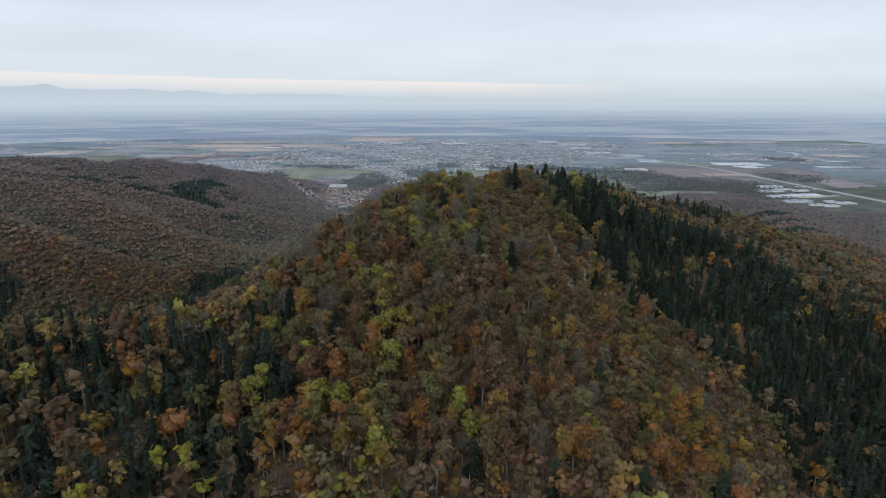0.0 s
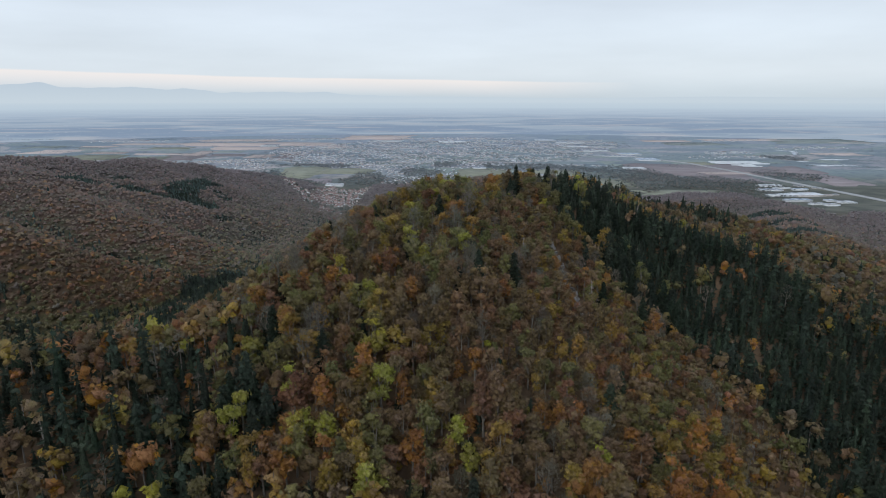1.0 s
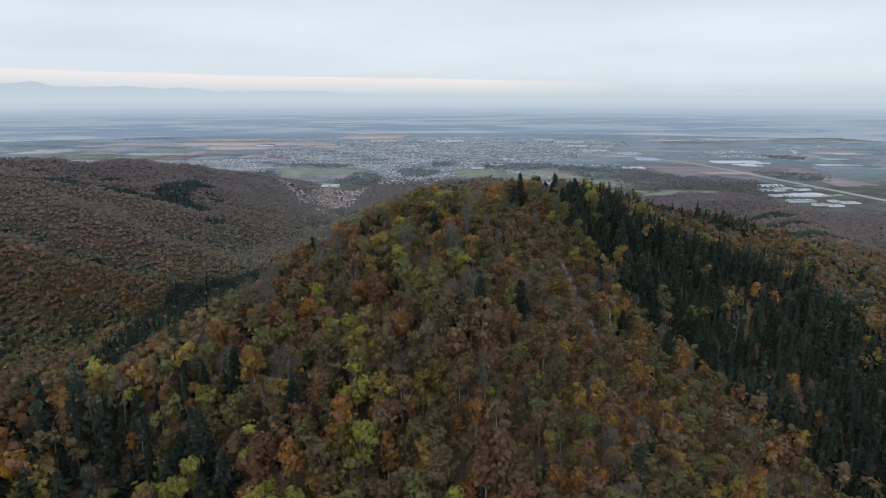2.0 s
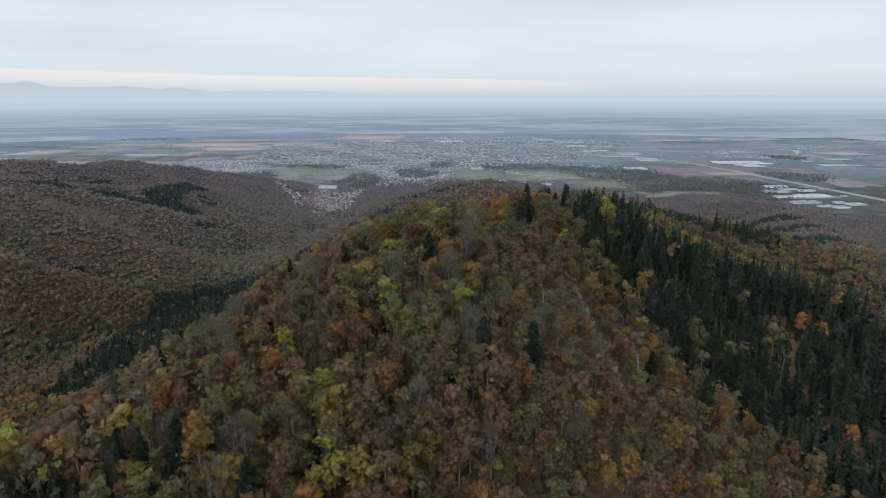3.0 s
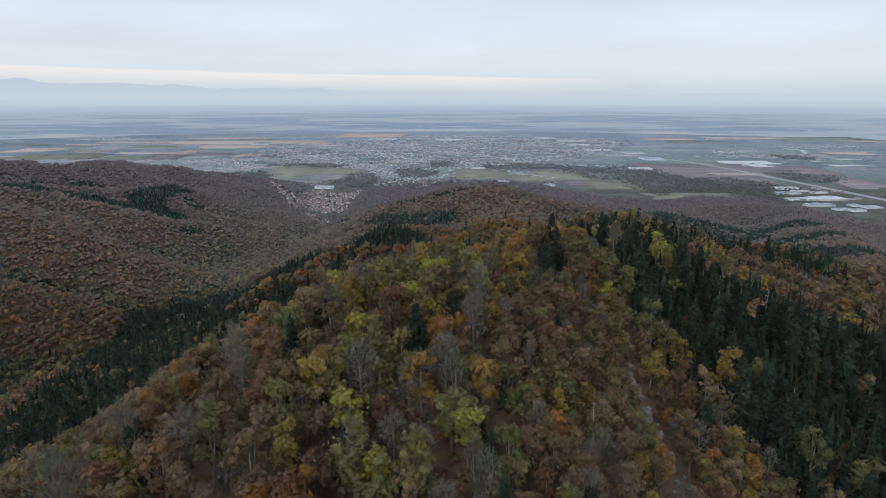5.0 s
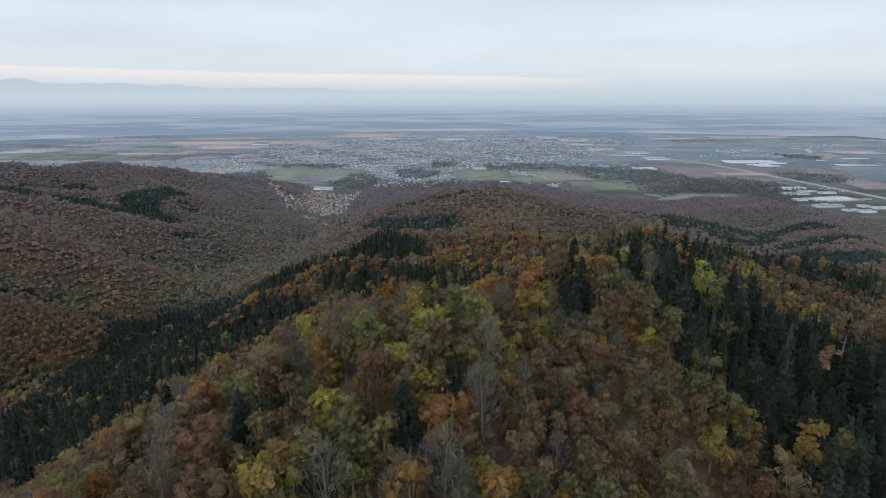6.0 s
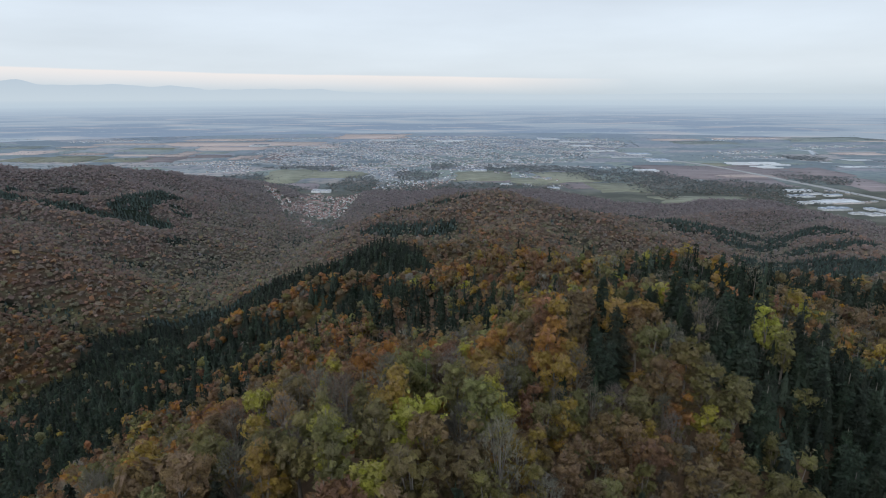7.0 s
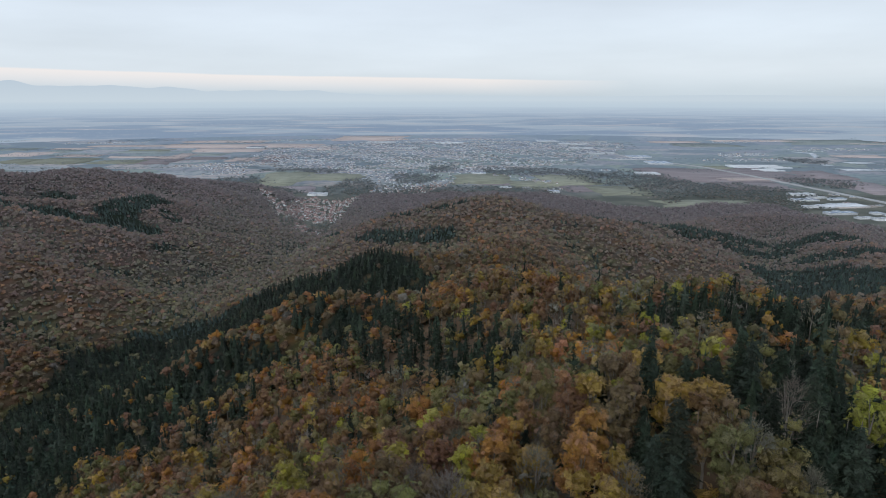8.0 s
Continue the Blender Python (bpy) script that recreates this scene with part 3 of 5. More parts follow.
def kinds_at(rng, x, y):
    """For every place: whether a fir stands there, else the index of a leaf colour."""
    n = len(x)
    share = np.where(y < 600, 0.045, 0.018)
    for line, half, s in STANDS:
        share = np.maximum(share, s * np.clip((half * (1.15 + 0.5 * (patchy(x, y, 17, 1.1) - 0.5)) - near_line(x, y, line)) / 5, 0, 1))
    edge = np.interp(y, BELT_Y, BELT_X)
    belt = np.where((y > 120) & (y < 350), np.clip((x - edge) / 5, 0, 1) * np.where(x - edge < 95, 0.93, 0.55), 0)
    share = np.maximum(share, belt)
    share = np.where((x > -45) & (x < edge - 4) & (y > 185) & (y < 300), 0.012, share)
    hollow = 0.25 * sum(height_near(x + dx, y + dy) for dx, dy in ((48, 0), (-48, 0), (0, 48), (0, -48))) - height_near(x, y)
    off = np.clip((y - 430) / 80, 0, 1)
    share = np.maximum(share, 0.3 * off * np.clip((hollow - 1) / 7, 0, 1))
    fir = rng.uniform(0, 1, n) < share
    w = np.tile(np.array((0.53, 0.12, 0.04, 0.03, 0.12, 0.005, 0.17)), (n, 1))
    w[:, 4] += 0.25 * np.clip(patchy(x, y, 60, 0.4) - 0.55, 0, 1)
    west = (x < -15) & (y < 215)
    w[west] = (0.30, 0.13, 0.14, 0.13, 0.18, 0.04, 0.08)
    foot = (np.abs(x - 25) < 75) & (y < 190) & ~west
    w[foot] = (0.38, 0.12, 0.16, 0.13, 0.12, 0.02, 0.07)
    crest = (np.hypot(x - 0, y - 272) < 34)
    w[crest] = (0.20, 0.05, 0.04, 0.09, 0.38, 0.06, 0.18)
    behind = (y > 300) & (y < 640) & (x > -260) & (x < 60)
    w[behind] = (0.24, 0.26, 0.15, 0.11, 0.13, 0.01, 0.10)
    w[dry_slope(x, y)] = (0.50, 0.10, 0.05, 0.08, 0.19, 0.0, 0.08)
    crest2 = (y > 290) & (y < 430) & (x > 5) & (x < 130)
    w[crest2] = (0.20, 0.10, 0.08, 0.13, 0.26, 0.04, 0.19)
    w[belt > 0.1] = (0.30, 0.08, 0.07, 0.12, 0.33, 0.02, 0.08)
    left = (x < -240) & (y > 450)
    w[left] = (0.40, 0.44, 0.06, 0.02, 0.06, 0.0, 0.05)
    valley = (height_near(x, y) < 75) & (y > 500) & (x < 0)
    w[valley] = (0.34, 0.08, 0.03, 0.06, 0.40, 0.02, 0.07)
    far = (y > 640) & (x > -150)
    w[far] = (0.60, 0.15, 0.05, 0.03, 0.10, 0.0, 0.07)
    w[:, 4] += 1.3 * off * np.clip(hollow / 5, 0, 1)
    w[:, 0] += 0.35 * off * np.clip(-hollow / 6, 0, 1)
    w[:, 2] += 0.16 * off * np.clip(-hollow / 5, 0, 1)
    w /= w.sum(1)[:, None]
    idx = (rng.uniform(0, 1, n)[:, None] > np.cumsum(w, 1)).sum(1)
    return fir, np.minimum(idx, 6)


def scatter(rng, x0, x1, y0, y1, step):
    xs, ys = np.arange(x0, x1, step), np.arange(y0, y1, step * 0.88)
    gx, gy = np.meshgrid(xs, ys)
    gx = gx + (np.arange(len(ys)) % 2)[:, None] * step * 0.5
    gx = gx.ravel() + rng.uniform(-0.38, 0.38, gx.size) * step
    gy = gy.ravel() + rng.uniform(-0.38, 0.38, gy.size) * step
    return gx, gy


rng = np.random.default_rng(7)
# single trees that stand out: (x, y, colour index)
MARKS = [(-12, 258, 5), (-2, 265, 5), (3, 275, 5), (-11, 236, 5), (-5, 224, 4), (-7, 271, 5), (8, 283, 4), (-3, 252, 4), (-55, 168, 5), (-42, 172, 5), (-54, 157, 4), (4, 165, 5), (-57, 187, 5), (-16, 222, 2), (-18, 243, 3), (-79, 154, 2)]
MARKS += [(-63, 158, 2), (25, 299, 3), (14, 308, 2), (-14, 331, 5), (45, 316, 3), (12, 157, 3), (-13, 158, 1), (84, 257, 4), (39, 184, 4), (-28, 150, 3), (117, 184, 3), (-2, 214, 4), (30, 322, 3), (70, 318, 5), (-6, 494, 5), (-90, 470, 3), (60, 330, 4), (-3, 189, 3)]
MARKS += [(16, 318, 2), (27, 310, 2), (60, 344, 5), (61, 382, 5), (26, 319, 1), (41, 365, 6), (70, 374, 6), (56, 315, 6), (47, 307, 6), (40, 317, 3), (0, 316, 5), (10, 308, 5), (-13, 378, 4), (107, 366, 5), (34, 383, 3), (-24, 141, 3), (-37, 140, 2), (-87, 141, 3), (-11, 175, 2), (-61, 207, 2), (-18, 210, 3), (99, 225, 1), (-6, 226, 5)]
FIR_MARKS = [(48, 346, 1.02), (61, 258, 0.82), (44, 341, 0.90), (56, 326, 0.94), (64, 322, 0.90), (72, 331, 0.94), (35, 312, 0.57), (24, 316, 0.66), (78, 318, 0.94), (52, 312, 0.78), (84, 311, 0.90), (-22, 300, 0.66), (-26, 296, 0.57), (35, 302, 0.78), (95, 362, 0.90), (-6, 378, 0.66), (15, 336, 0.49), (39, 323, 1.07), (34, 306, 0.74), (27, 310, 0.61), (27, 326, 0.66), (-7, 339, 0.66), (-12, 335, 0.57), (20, 320, 0.53), (75, 350, 0.90), (91, 361, 0.94), (82, 341, 0.98), (100, 355, 0.90), (92, 372, 0.86)]
FIR_MARKS += [(51, 353, 1.0), (37, 307, 0.95), (66, 334, 0.95), (90, 355, 0.95), (35, 313, 0.6), (28, 312, 0.55), (17, 344, 0.6), (32, 416, 0.85), (39, 411, 0.8), (47, 411, 0.85), (56, 325, 0.85), (61, 318, 0.9), (60, 404, 0.7), (107, 364, 0.9), (-27, 263, 0.75), (-23, 261, 0.6), (-21, 271, 0.6)]


def open_to_view(x, y):
    """Whether a tree top shows from somewhere along the flight, or lies behind a crest."""
    z, seen = height_near(x, y) + 17, np.zeros(len(x), bool)
    for ex, ey, ez in ((0, 0, 294), (1, 40, 295), (3, 90, 296), (4, 130, 296), (6, 185, 297), (7, 235, 298)):
        clear = np.ones(len(x), bool)
        for t in np.linspace(0.15, 0.95, 32):
            clear &= height_near(ex + (x - ex) * t, ey + (y - ey) * t) < ez + (z - ez) * t
        seen |= clear
    return seen


def wooded(x, y, h, chance):
    """Where woodland grows: on the hills, and not in the village and its valley."""
    keep = (h > np.where(y > 1300, 9 + 8 * patchy(x, y, 45, 2.0), 3)) | ((x > -235) & (x < 960) & (y < np.interp(x, (380, 520), (2080, 1850)) + 90 * patchy(x, y, 60, 1.0)))
    return keep & ~((near_line(x, y, [(-270, 1480), (-380, 1760), (-300, 2000)]) < 46) & (chance < 0.8) | (near_line(x, y, [(-400, 1760), (-520, 1990)]) < 20))


ROCK_LINE = [(49, 272), (51, 250), (51, 212)]


def dry_slope(x, y):
    """The stony spur under the summit, where low, close-set oaks grow."""
    return (x > 16) & (x < np.interp(y, BELT_Y, BELT_X) - 2) & (y > 178) & (y < 296)


def wood(kind):
    """All trees of a zone: x, y, size, fir or not, colour index. Zones are stretches of the plan."""
    if kind == "near":
        x, y = scatter(rng, -330, 340, 110, 330, 5.15)
        x2, y2 = scatter(rng, -330, 340, 330, 580, 4.9)
        x, y = np.concatenate([x, x2]), np.concatenate([y, y2])
        x2, y2 = scatter(rng, 10, 130, 170, 300, 3.9)
        low, x2ok = dry_slope(x, y), dry_slope(x2, y2)
        x, y = np.concatenate([x[~low], x2[x2ok]]), np.concatenate([y[~low], y2[x2ok]])
    elif kind == "middle":
        x, y = scatter(rng, -700, 700, 150, 960, 5.8)
    elif kind == "south":
        x, y = scatter(rng, -300, 300, -150, 330, 7.6)
    else:
        x, y = scatter(rng, -1200, 1150, 330, 2230, 5.1)
    away, wedge = near_line(x, y, [(0, 0), (6, 240)]), np.abs(x) < 0.77 * y + 25
    keep = {"near": wedge & (away < 262) & (y > 112), "middle": wedge & (away >= 262) & (away < 640), "far": wedge & (away >= 640), "south": (y <= 112) | ~wedge}[kind]
    x, y = x[keep], y[keep]
    h = height_near(x, y)
    keep = wooded(x, y, h, rng.uniform(0, 1, len(x)))
    x, y = x[keep], y[keep]
    wide = np.ones(len(x))
    if kind in ("far", "middle"):                  # behind the crests the wood is built coarser
        seen = open_to_view(x, y)
        keep = seen | (rng.uniform(0, 1, len(x)) < 0.09)
        wide = np.where(seen, 1.0, 2.3)[keep]
        x, y = x[keep], y[keep]
    fir, idx = kinds_at(rng, x, y)
    if kind == "near":                             # among the firs every other one is young
        wide = np.where(fir & (rng.uniform(0, 1, len(x)) < 0.38), rng.uniform(0.5, 0.8, len(x)), 1.04)
    size = 0.95 * wide * rng.uniform(0.8, 1.22, len(x)) * np.where(rng.uniform(0, 1, len(x)) < 0.16, 0.68, 1.0) * np.where(fir, 0.96, 1.0) * np.interp(y, (185, 225, 265, 320), (1.16, 1.0, 1.0, 0.87))
    if kind == "near":
        size = np.where(dry_slope(x, y) & ~fir, size * 0.74, size)
        far_off = np.ones(len(x), bool)
        for mx, my, _ in MARKS + FIR_MARKS:
            far_off &= np.hypot(x - mx, y - my) > 3.2
        bare = near_line(x, y, ROCK_LINE) < 2.6
        far_off &= ~bare
        x, y, fir, idx, size = x[far_off], y[far_off], fir[far_off], idx[far_off], size[far_off]
        mk, fm = np.array(MARKS, float), np.array(FIR_MARKS, float)
        x, y = np.concatenate([x, mk[:, 0], fm[:, 0]]), np.concatenate([y, mk[:, 1], fm[:, 1]])
        fir = np.concatenate([fir, np.zeros(len(mk), bool), np.ones(len(fm), bool)])
        idx = np.concatenate([idx, mk[:, 2].astype(int), np.zeros(len(fm), int)])
        size = np.concatenate([size, np.full(len(mk), 1.05), fm[:, 2]])
    return x, y, size, fir, idx


def tree_colours(idx, fir):
    c = np.where(fir[:, None], FIR, COLOURS[idx])
    v = rng.uniform(0.78, 1.22, (len(idx), 1))
    v = np.where(fir[:, None], v * rng.uniform(0.65, 1.35, (len(idx), 1)), v)
    return c * v * rng.uniform(0.93, 1.07, (len(idx), 3))


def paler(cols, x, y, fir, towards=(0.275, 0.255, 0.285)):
    """Leaf colours of the farther slopes, paled with distance: haze painted into the foliage."""
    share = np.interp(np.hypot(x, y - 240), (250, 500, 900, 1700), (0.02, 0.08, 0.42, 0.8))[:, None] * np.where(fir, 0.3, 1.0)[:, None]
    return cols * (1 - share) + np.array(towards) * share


def planted(shapes, x, y, z, size, colours, tall=1.0):
    """Many trees in one mesh: each shape in turn, turned, scaled and set on the ground."""
    vs, fs, cs, n = [], [], [], 0
    turn = rng.uniform(0, 2 * np.pi, len(x))
    which = rng.integers(0, len(shapes), len(x))
    up = rng.uniform(0.85, 1.15, len(x)) * tall
    for k, (v, f) in enumerate(shapes):
        m = which == k
        if not m.any():
            continue
        c, s = np.cos(turn[m])[:, None], np.sin(turn[m])[:, None]
        sz = size[m][:, None]
        px = x[m][:, None] + sz * (c * v[None, :, 0] - s * v[None, :, 1])
        py = y[m][:, None] + sz * (s * v[None, :, 0] + c * v[None, :, 1])
        pz = z[m][:, None] + sz * up[m][:, None] * v[None, :, 2]
        vs.append(np.stack([px, py, pz], -1).reshape(-1, 3))
        fs.append((f[None] + (np.arange(m.sum()) * len(v))[:, None, None]).reshape(-1, f.shape[1]) + n)
        cs.append(np.repeat(colours[m], len(v), 0))
        n += len(vs[-1])
    return np.vstack(vs), np.vstack(fs), np.vstack(cs)


# ---- ground and backdrop ----
def build_ground():
    az = np.radians(np.concatenate([np.arange(-52, 52.01, 0.4), np.arange(56, 308, 4.0)]))
    near = np.concatenate([[0.5, 30, 60], np.arange(80, 640, 8.0), np.arange(640, 1700, 16.0), np.arange(1700, NEAR + 1, 70.0)])
    far = np.concatenate([np.arange(NEAR, 5200, 140.0), [5200]])
    d = np.unique(np.concatenate([near, far]))
    a, r = np.meshgrid(az, d)
    x, y = MID[0] + r * np.sin(a), MID[1] + r * np.cos(a)
    bx, by, bz, k = drawn_in(x, y)
    z = np.where(r < 2600, ground_at(x, y), bz)
    v = np.stack([bx, by, z], -1).reshape(-1, 3)
    n = len(az)
    i, j = np.meshgrid(np.arange(len(d) - 1), np.arange(n), indexing="ij")
    i, j = i.ravel(), j.ravel()
    j2 = (j + 1) % n
    f = np.stack([i * n + j, (i + 1) * n + j, (i + 1) * n + j2, i * n + j2], 1)[:, ::-1]
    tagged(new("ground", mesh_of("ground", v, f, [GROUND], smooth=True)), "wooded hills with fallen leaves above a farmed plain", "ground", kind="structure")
    # the distance
    d = np.concatenate([np.linspace(5200, 12000, 22), np.geomspace(12500, 90000, 18)])
    a, r = np.meshgrid(az, d)
    x, y = r * np.sin(a), r * np.cos(a)
    bx, by, bz, k = drawn_in(MID[0] + x, MID[1] + y)
    v = np.stack([bx, by, bz], -1).reshape(-1, 3)
    i, j = np.meshgrid(np.arange(len(d) - 1), np.arange(n), indexing="ij")
    i, j = i.ravel(), j.ravel()
    j2 = (j + 1) % n
    f = np.stack([i * n + j, (i + 1) * n + j, (i + 1) * n + j2, i * n + j2], 1)[:, ::-1]
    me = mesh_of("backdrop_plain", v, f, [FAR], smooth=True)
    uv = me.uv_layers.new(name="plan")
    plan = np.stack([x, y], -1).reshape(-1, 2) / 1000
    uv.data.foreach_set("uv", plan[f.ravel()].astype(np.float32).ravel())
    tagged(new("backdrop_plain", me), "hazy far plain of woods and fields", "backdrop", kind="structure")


def build_mountains():
    az = np.radians(np.arange(-60, 62, 0.2))
    deg = np.degrees(az)
    h = 30 * np.clip((8 - deg) / 45, 0, 1.2) * 3.2 + 9 * np.sin(deg / 2.3) * np.clip((2 - deg) / 20, 0, 1) + 5 * np.sin(deg / 0.9 + 1) * np.clip((2 - deg) / 20, 0, 1) + 14 * np.exp(-((deg + 33.5) / 1.1) ** 2)
    h += 12 * np.clip((deg - 4) / 10, 0, 1) + 4 * np.sin(deg / 3.1) + (3.5 * np.sin(deg / 0.62 + 0.7 * np.sin(deg)) + 2.2 * np.sin(deg / 0.33 + 2)) * np.clip((4 - deg) / 18, 0.1, 1)
    r = 4842.0
    x, y = MID[0] + r * np.sin(az), MID[1] + r * np.cos(az)
    bot = np.stack([x, y, np.full(len(az), 255.0)], 1)
    top = np.stack([x, y, MID[2] + np.maximum(h, 3)], 1)
    back = np.stack([MID[0] + (r + 10) * np.sin(az), MID[1] + (r + 10) * np.cos(az), np.full(len(az), 255.0)], 1)
    n = len(az)
    i = np.arange(n - 1)
    f = np.concatenate([np.stack([i, i + 1, n + i + 1, n + i], 1), np.stack([n + i, n + i + 1, 2 * n + i + 1, 2 * n + i], 1)])
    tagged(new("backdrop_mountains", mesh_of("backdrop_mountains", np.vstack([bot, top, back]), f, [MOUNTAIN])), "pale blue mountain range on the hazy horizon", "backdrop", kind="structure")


build_ground()
build_mountains()

# ---- the plain: fields, water, roads ----
def slab(name, cx, cy, w, d, lift, material, label, category, turn=0.0, wobble=0.17, thick=1.6, kind="structure"):
    """A field, pond or yard as a low slab with an uneven outline that follows the ground."""
    n = 6
    u = np.concatenate([np.linspace(-1, 1, n), np.ones(n - 2), np.linspace(1, -1, n), -np.ones(n - 2)])
    t = np.concatenate([-np.ones(n), np.linspace(-1, 1, n)[1:-1], np.ones(n), np.linspace(1, -1, n)[1:-1]])
    k = 1 + rng.uniform(-wobble, wobble, len(u))
    px, py = u * w / 2 * k, t * d / 2 * k
    c, s = np.cos(turn), np.sin(turn)
    x, y = cx + c * px - s * py, cy + s * px + c * py
    x, y = np.append(x, cx), np.append(y, cy)
    base = np.where(np.hypot(x - MID[0], y - MID[1]) < 2600, ground_at(x, y), PLAIN)
    bx, by, bz, sc = drawn_in(x, y, base)
    m = len(u)
    top = np.stack([bx, by, bz + lift], 1)
    low = np.stack([bx, by, bz + lift - thick], 1)[:m]
    i = np.arange(m)
    j = (i + 1) % m
    tri = np.concatenate([np.stack([i, j, np.full(m, m)], 1), np.stack([i, i + m + 1, j + m + 1], 1), np.stack([i, j + m + 1, j], 1)])
    return tagged(new(name, mesh_of(name, np.vstack([top, low]), tri, [material])), label, category, kind=kind)


MEADOWS = [(174, 2511, 203, 292), (338, 2353, 140, 198), (481, 2461, 213, 310), (617, 2198, 176, 207), (786, 1952, 261, 120), (-584, 2522, 181, 406), (-701, 2358, 120, 155), (-396, 2564, 219, 203), (-1529, 3130, 216, 180), (-1673, 3770, 247, 152), (1235, 2863, 98, 129), (-2030, 3178, 164, 213), (-1818, 3191, 275, 295)]
PLOUGHED = [(496, 2254, 114, 155), (1111, 2615, 578, 493), (1099, 2308, 235, 204), (1475, 2311, 171, 407), (-513, 2242, 227, 152), (1517, 2600, 178, 263), (217, 2395, 112, 117), (-1357, 3169, 219, 265), (-809, 3370, 146, 211), (-810, 3183, 124, 107), (-1158, 3314, 181, 146)]
STUBBLES = [(-2241, 3536, 246, 266), (-1881, 3461, 210, 127), (-1542, 3378, 323, 91), (-1348, 3428, 104, 312), (-1211, 3785, 396, 269), (-1967, 4129, 453, 138), (-1216, 4121, 1048, 322), (-963, 3255, 141, 196), (-1471, 4498, 554, 221), (-480, 4847, 512, 516), (2227, 4513, 556, 168), (2205, 3351, 256, 150), (2872, 4262, 254, 199), (1648, 4413, 349, 160), (-650, 3871, 135, 162), (-2184, 3916, 222, 124), (1179, 2481, 191, 79)]
CROPS = [(-2147, 3705, 161, 220), (-1232, 3516, 192, 132), (1723, 4138, 399, 280), (2700, 4400, 722, 460), (-1662, 3660, 319, 143), (-2508, 3883, 203, 202)]
lift = 0.3
for rows, name, mat, label in ((PLOUGHED, "ploughed_field", PLOUGH, "bare mauve-brown ploughed field on the plain"), (MEADOWS, "meadow", MEADOW, "dull green autumn meadow on the plain"), (CROPS, "crop_field", PALE_GREEN_MAT, "grey-green field of young winter crop"), (STUBBLES, "stubble_field", STUBBLE_MAT, "pale tan stubble field on the plain")):
    for cx, cy, w, d in rows:
        slab(name, cx, cy, w, d, lift, mat, label, "field")
        lift += 0.014
for cx, cy, w, d in ((1990, 3051, 130, 60), (1826, 2775, 190, 62), (1774, 2968, 50, 60)):
    slab("pond", cx, cy, w, d, 1.2, WATER, "still pond that mirrors the pale sky", "pond", wobble=0.16)
for cx, cy, w, d in ((1348, 2894, 130, 110), (1475, 2882, 186, 131), (1408, 2755, 106, 79)):
    for q in (-0.36, 0.0, 0.36):
        slab("greenhouse_block", cx + rng.uniform(-20, 20), cy + q * d, w * rng.uniform(0.55, 0.95), d * 0.2, 3.6, PLASTIC, "long block of pale plastic-covered greenhouses", "greenhouse", wobble=0.05, thick=5.5, kind="")


def strip(name, nodes, width, lift, material, label, category):
    """A road or river along plan places."""
    p = np.array(nodes, float)
    q = np.vstack([p[i] + (p[i + 1] - p[i]) * t for i in range(len(p) - 1) for t in np.linspace(0, 1, 6, endpoint=False)] + [p[-1]])
    way = np.gradient(q, axis=0)
    way /= np.linalg.norm(way, axis=1)[:, None]
    side = np.stack([-way[:, 1], way[:, 0]], 1) * width / 2
    rows = []
    for off, dz in ((side, lift), (-side, lift), (side, lift - 2.0), (-side, lift - 2.0)):
        x, y = (q + off).T
        base = np.where(np.hypot(x - MID[0], y - MID[1]) < 2600, ground_at(x, y), PLAIN)
        bx, by, bz, _ = drawn_in(x, y, base)
        rows.append(np.stack([bx, by, bz + dz], 1))
    n = len(q)
    i = np.arange(n - 1)
    f = np.concatenate([np.stack([a * n + i, a * n + i + 1, b * n + i + 1, b * n + i], 1) for a, b in ((1, 0), (0, 2), (3, 1))])
    return tagged(new(name, mesh_of(name, np.vstack(rows), f, [material])), label, category, kind="structure")


strip("motorway", [(1009, 3236), (1186, 2862), (1236, 2571), (1264, 2350), (1291, 2142), (1330, 1840), (1360, 1600)], 26, 1.3, ASPHALT, "pale grey motorway across the plain", "road")
strip("approach_road", [(870, 4150), (1009, 3236)], 16, 1.3, ASPHALT, "pale road into the town", "road")
strip("avenue", [(286, 4500), (300, 4050)], 14, 1.3, ASPHALT, "pale straight road at the edge of town", "road")
strip("river", [(2019, 3634), (2060, 3529), (1934, 3279)], 34, 1.2, WATER, "bend of a pale river", "river")

# ---- the woods ----
LABELS = ["brown-leaved oak tree on the wooded hill", "rust-red beech tree on the wooded hill", "bright orange beech tree on the wooded hill", "golden-yellow maple tree on the wooded hill", "olive-green hornbeam tree turning on the hill", "bright yellow-green maple tree near the summit", "nearly bare grey-brown tree on the hill"]
NAMES = ["oak_tree", "beech_tree", "beech_tree", "maple_tree", "hornbeam_tree", "maple_tree", "bare_tree"]


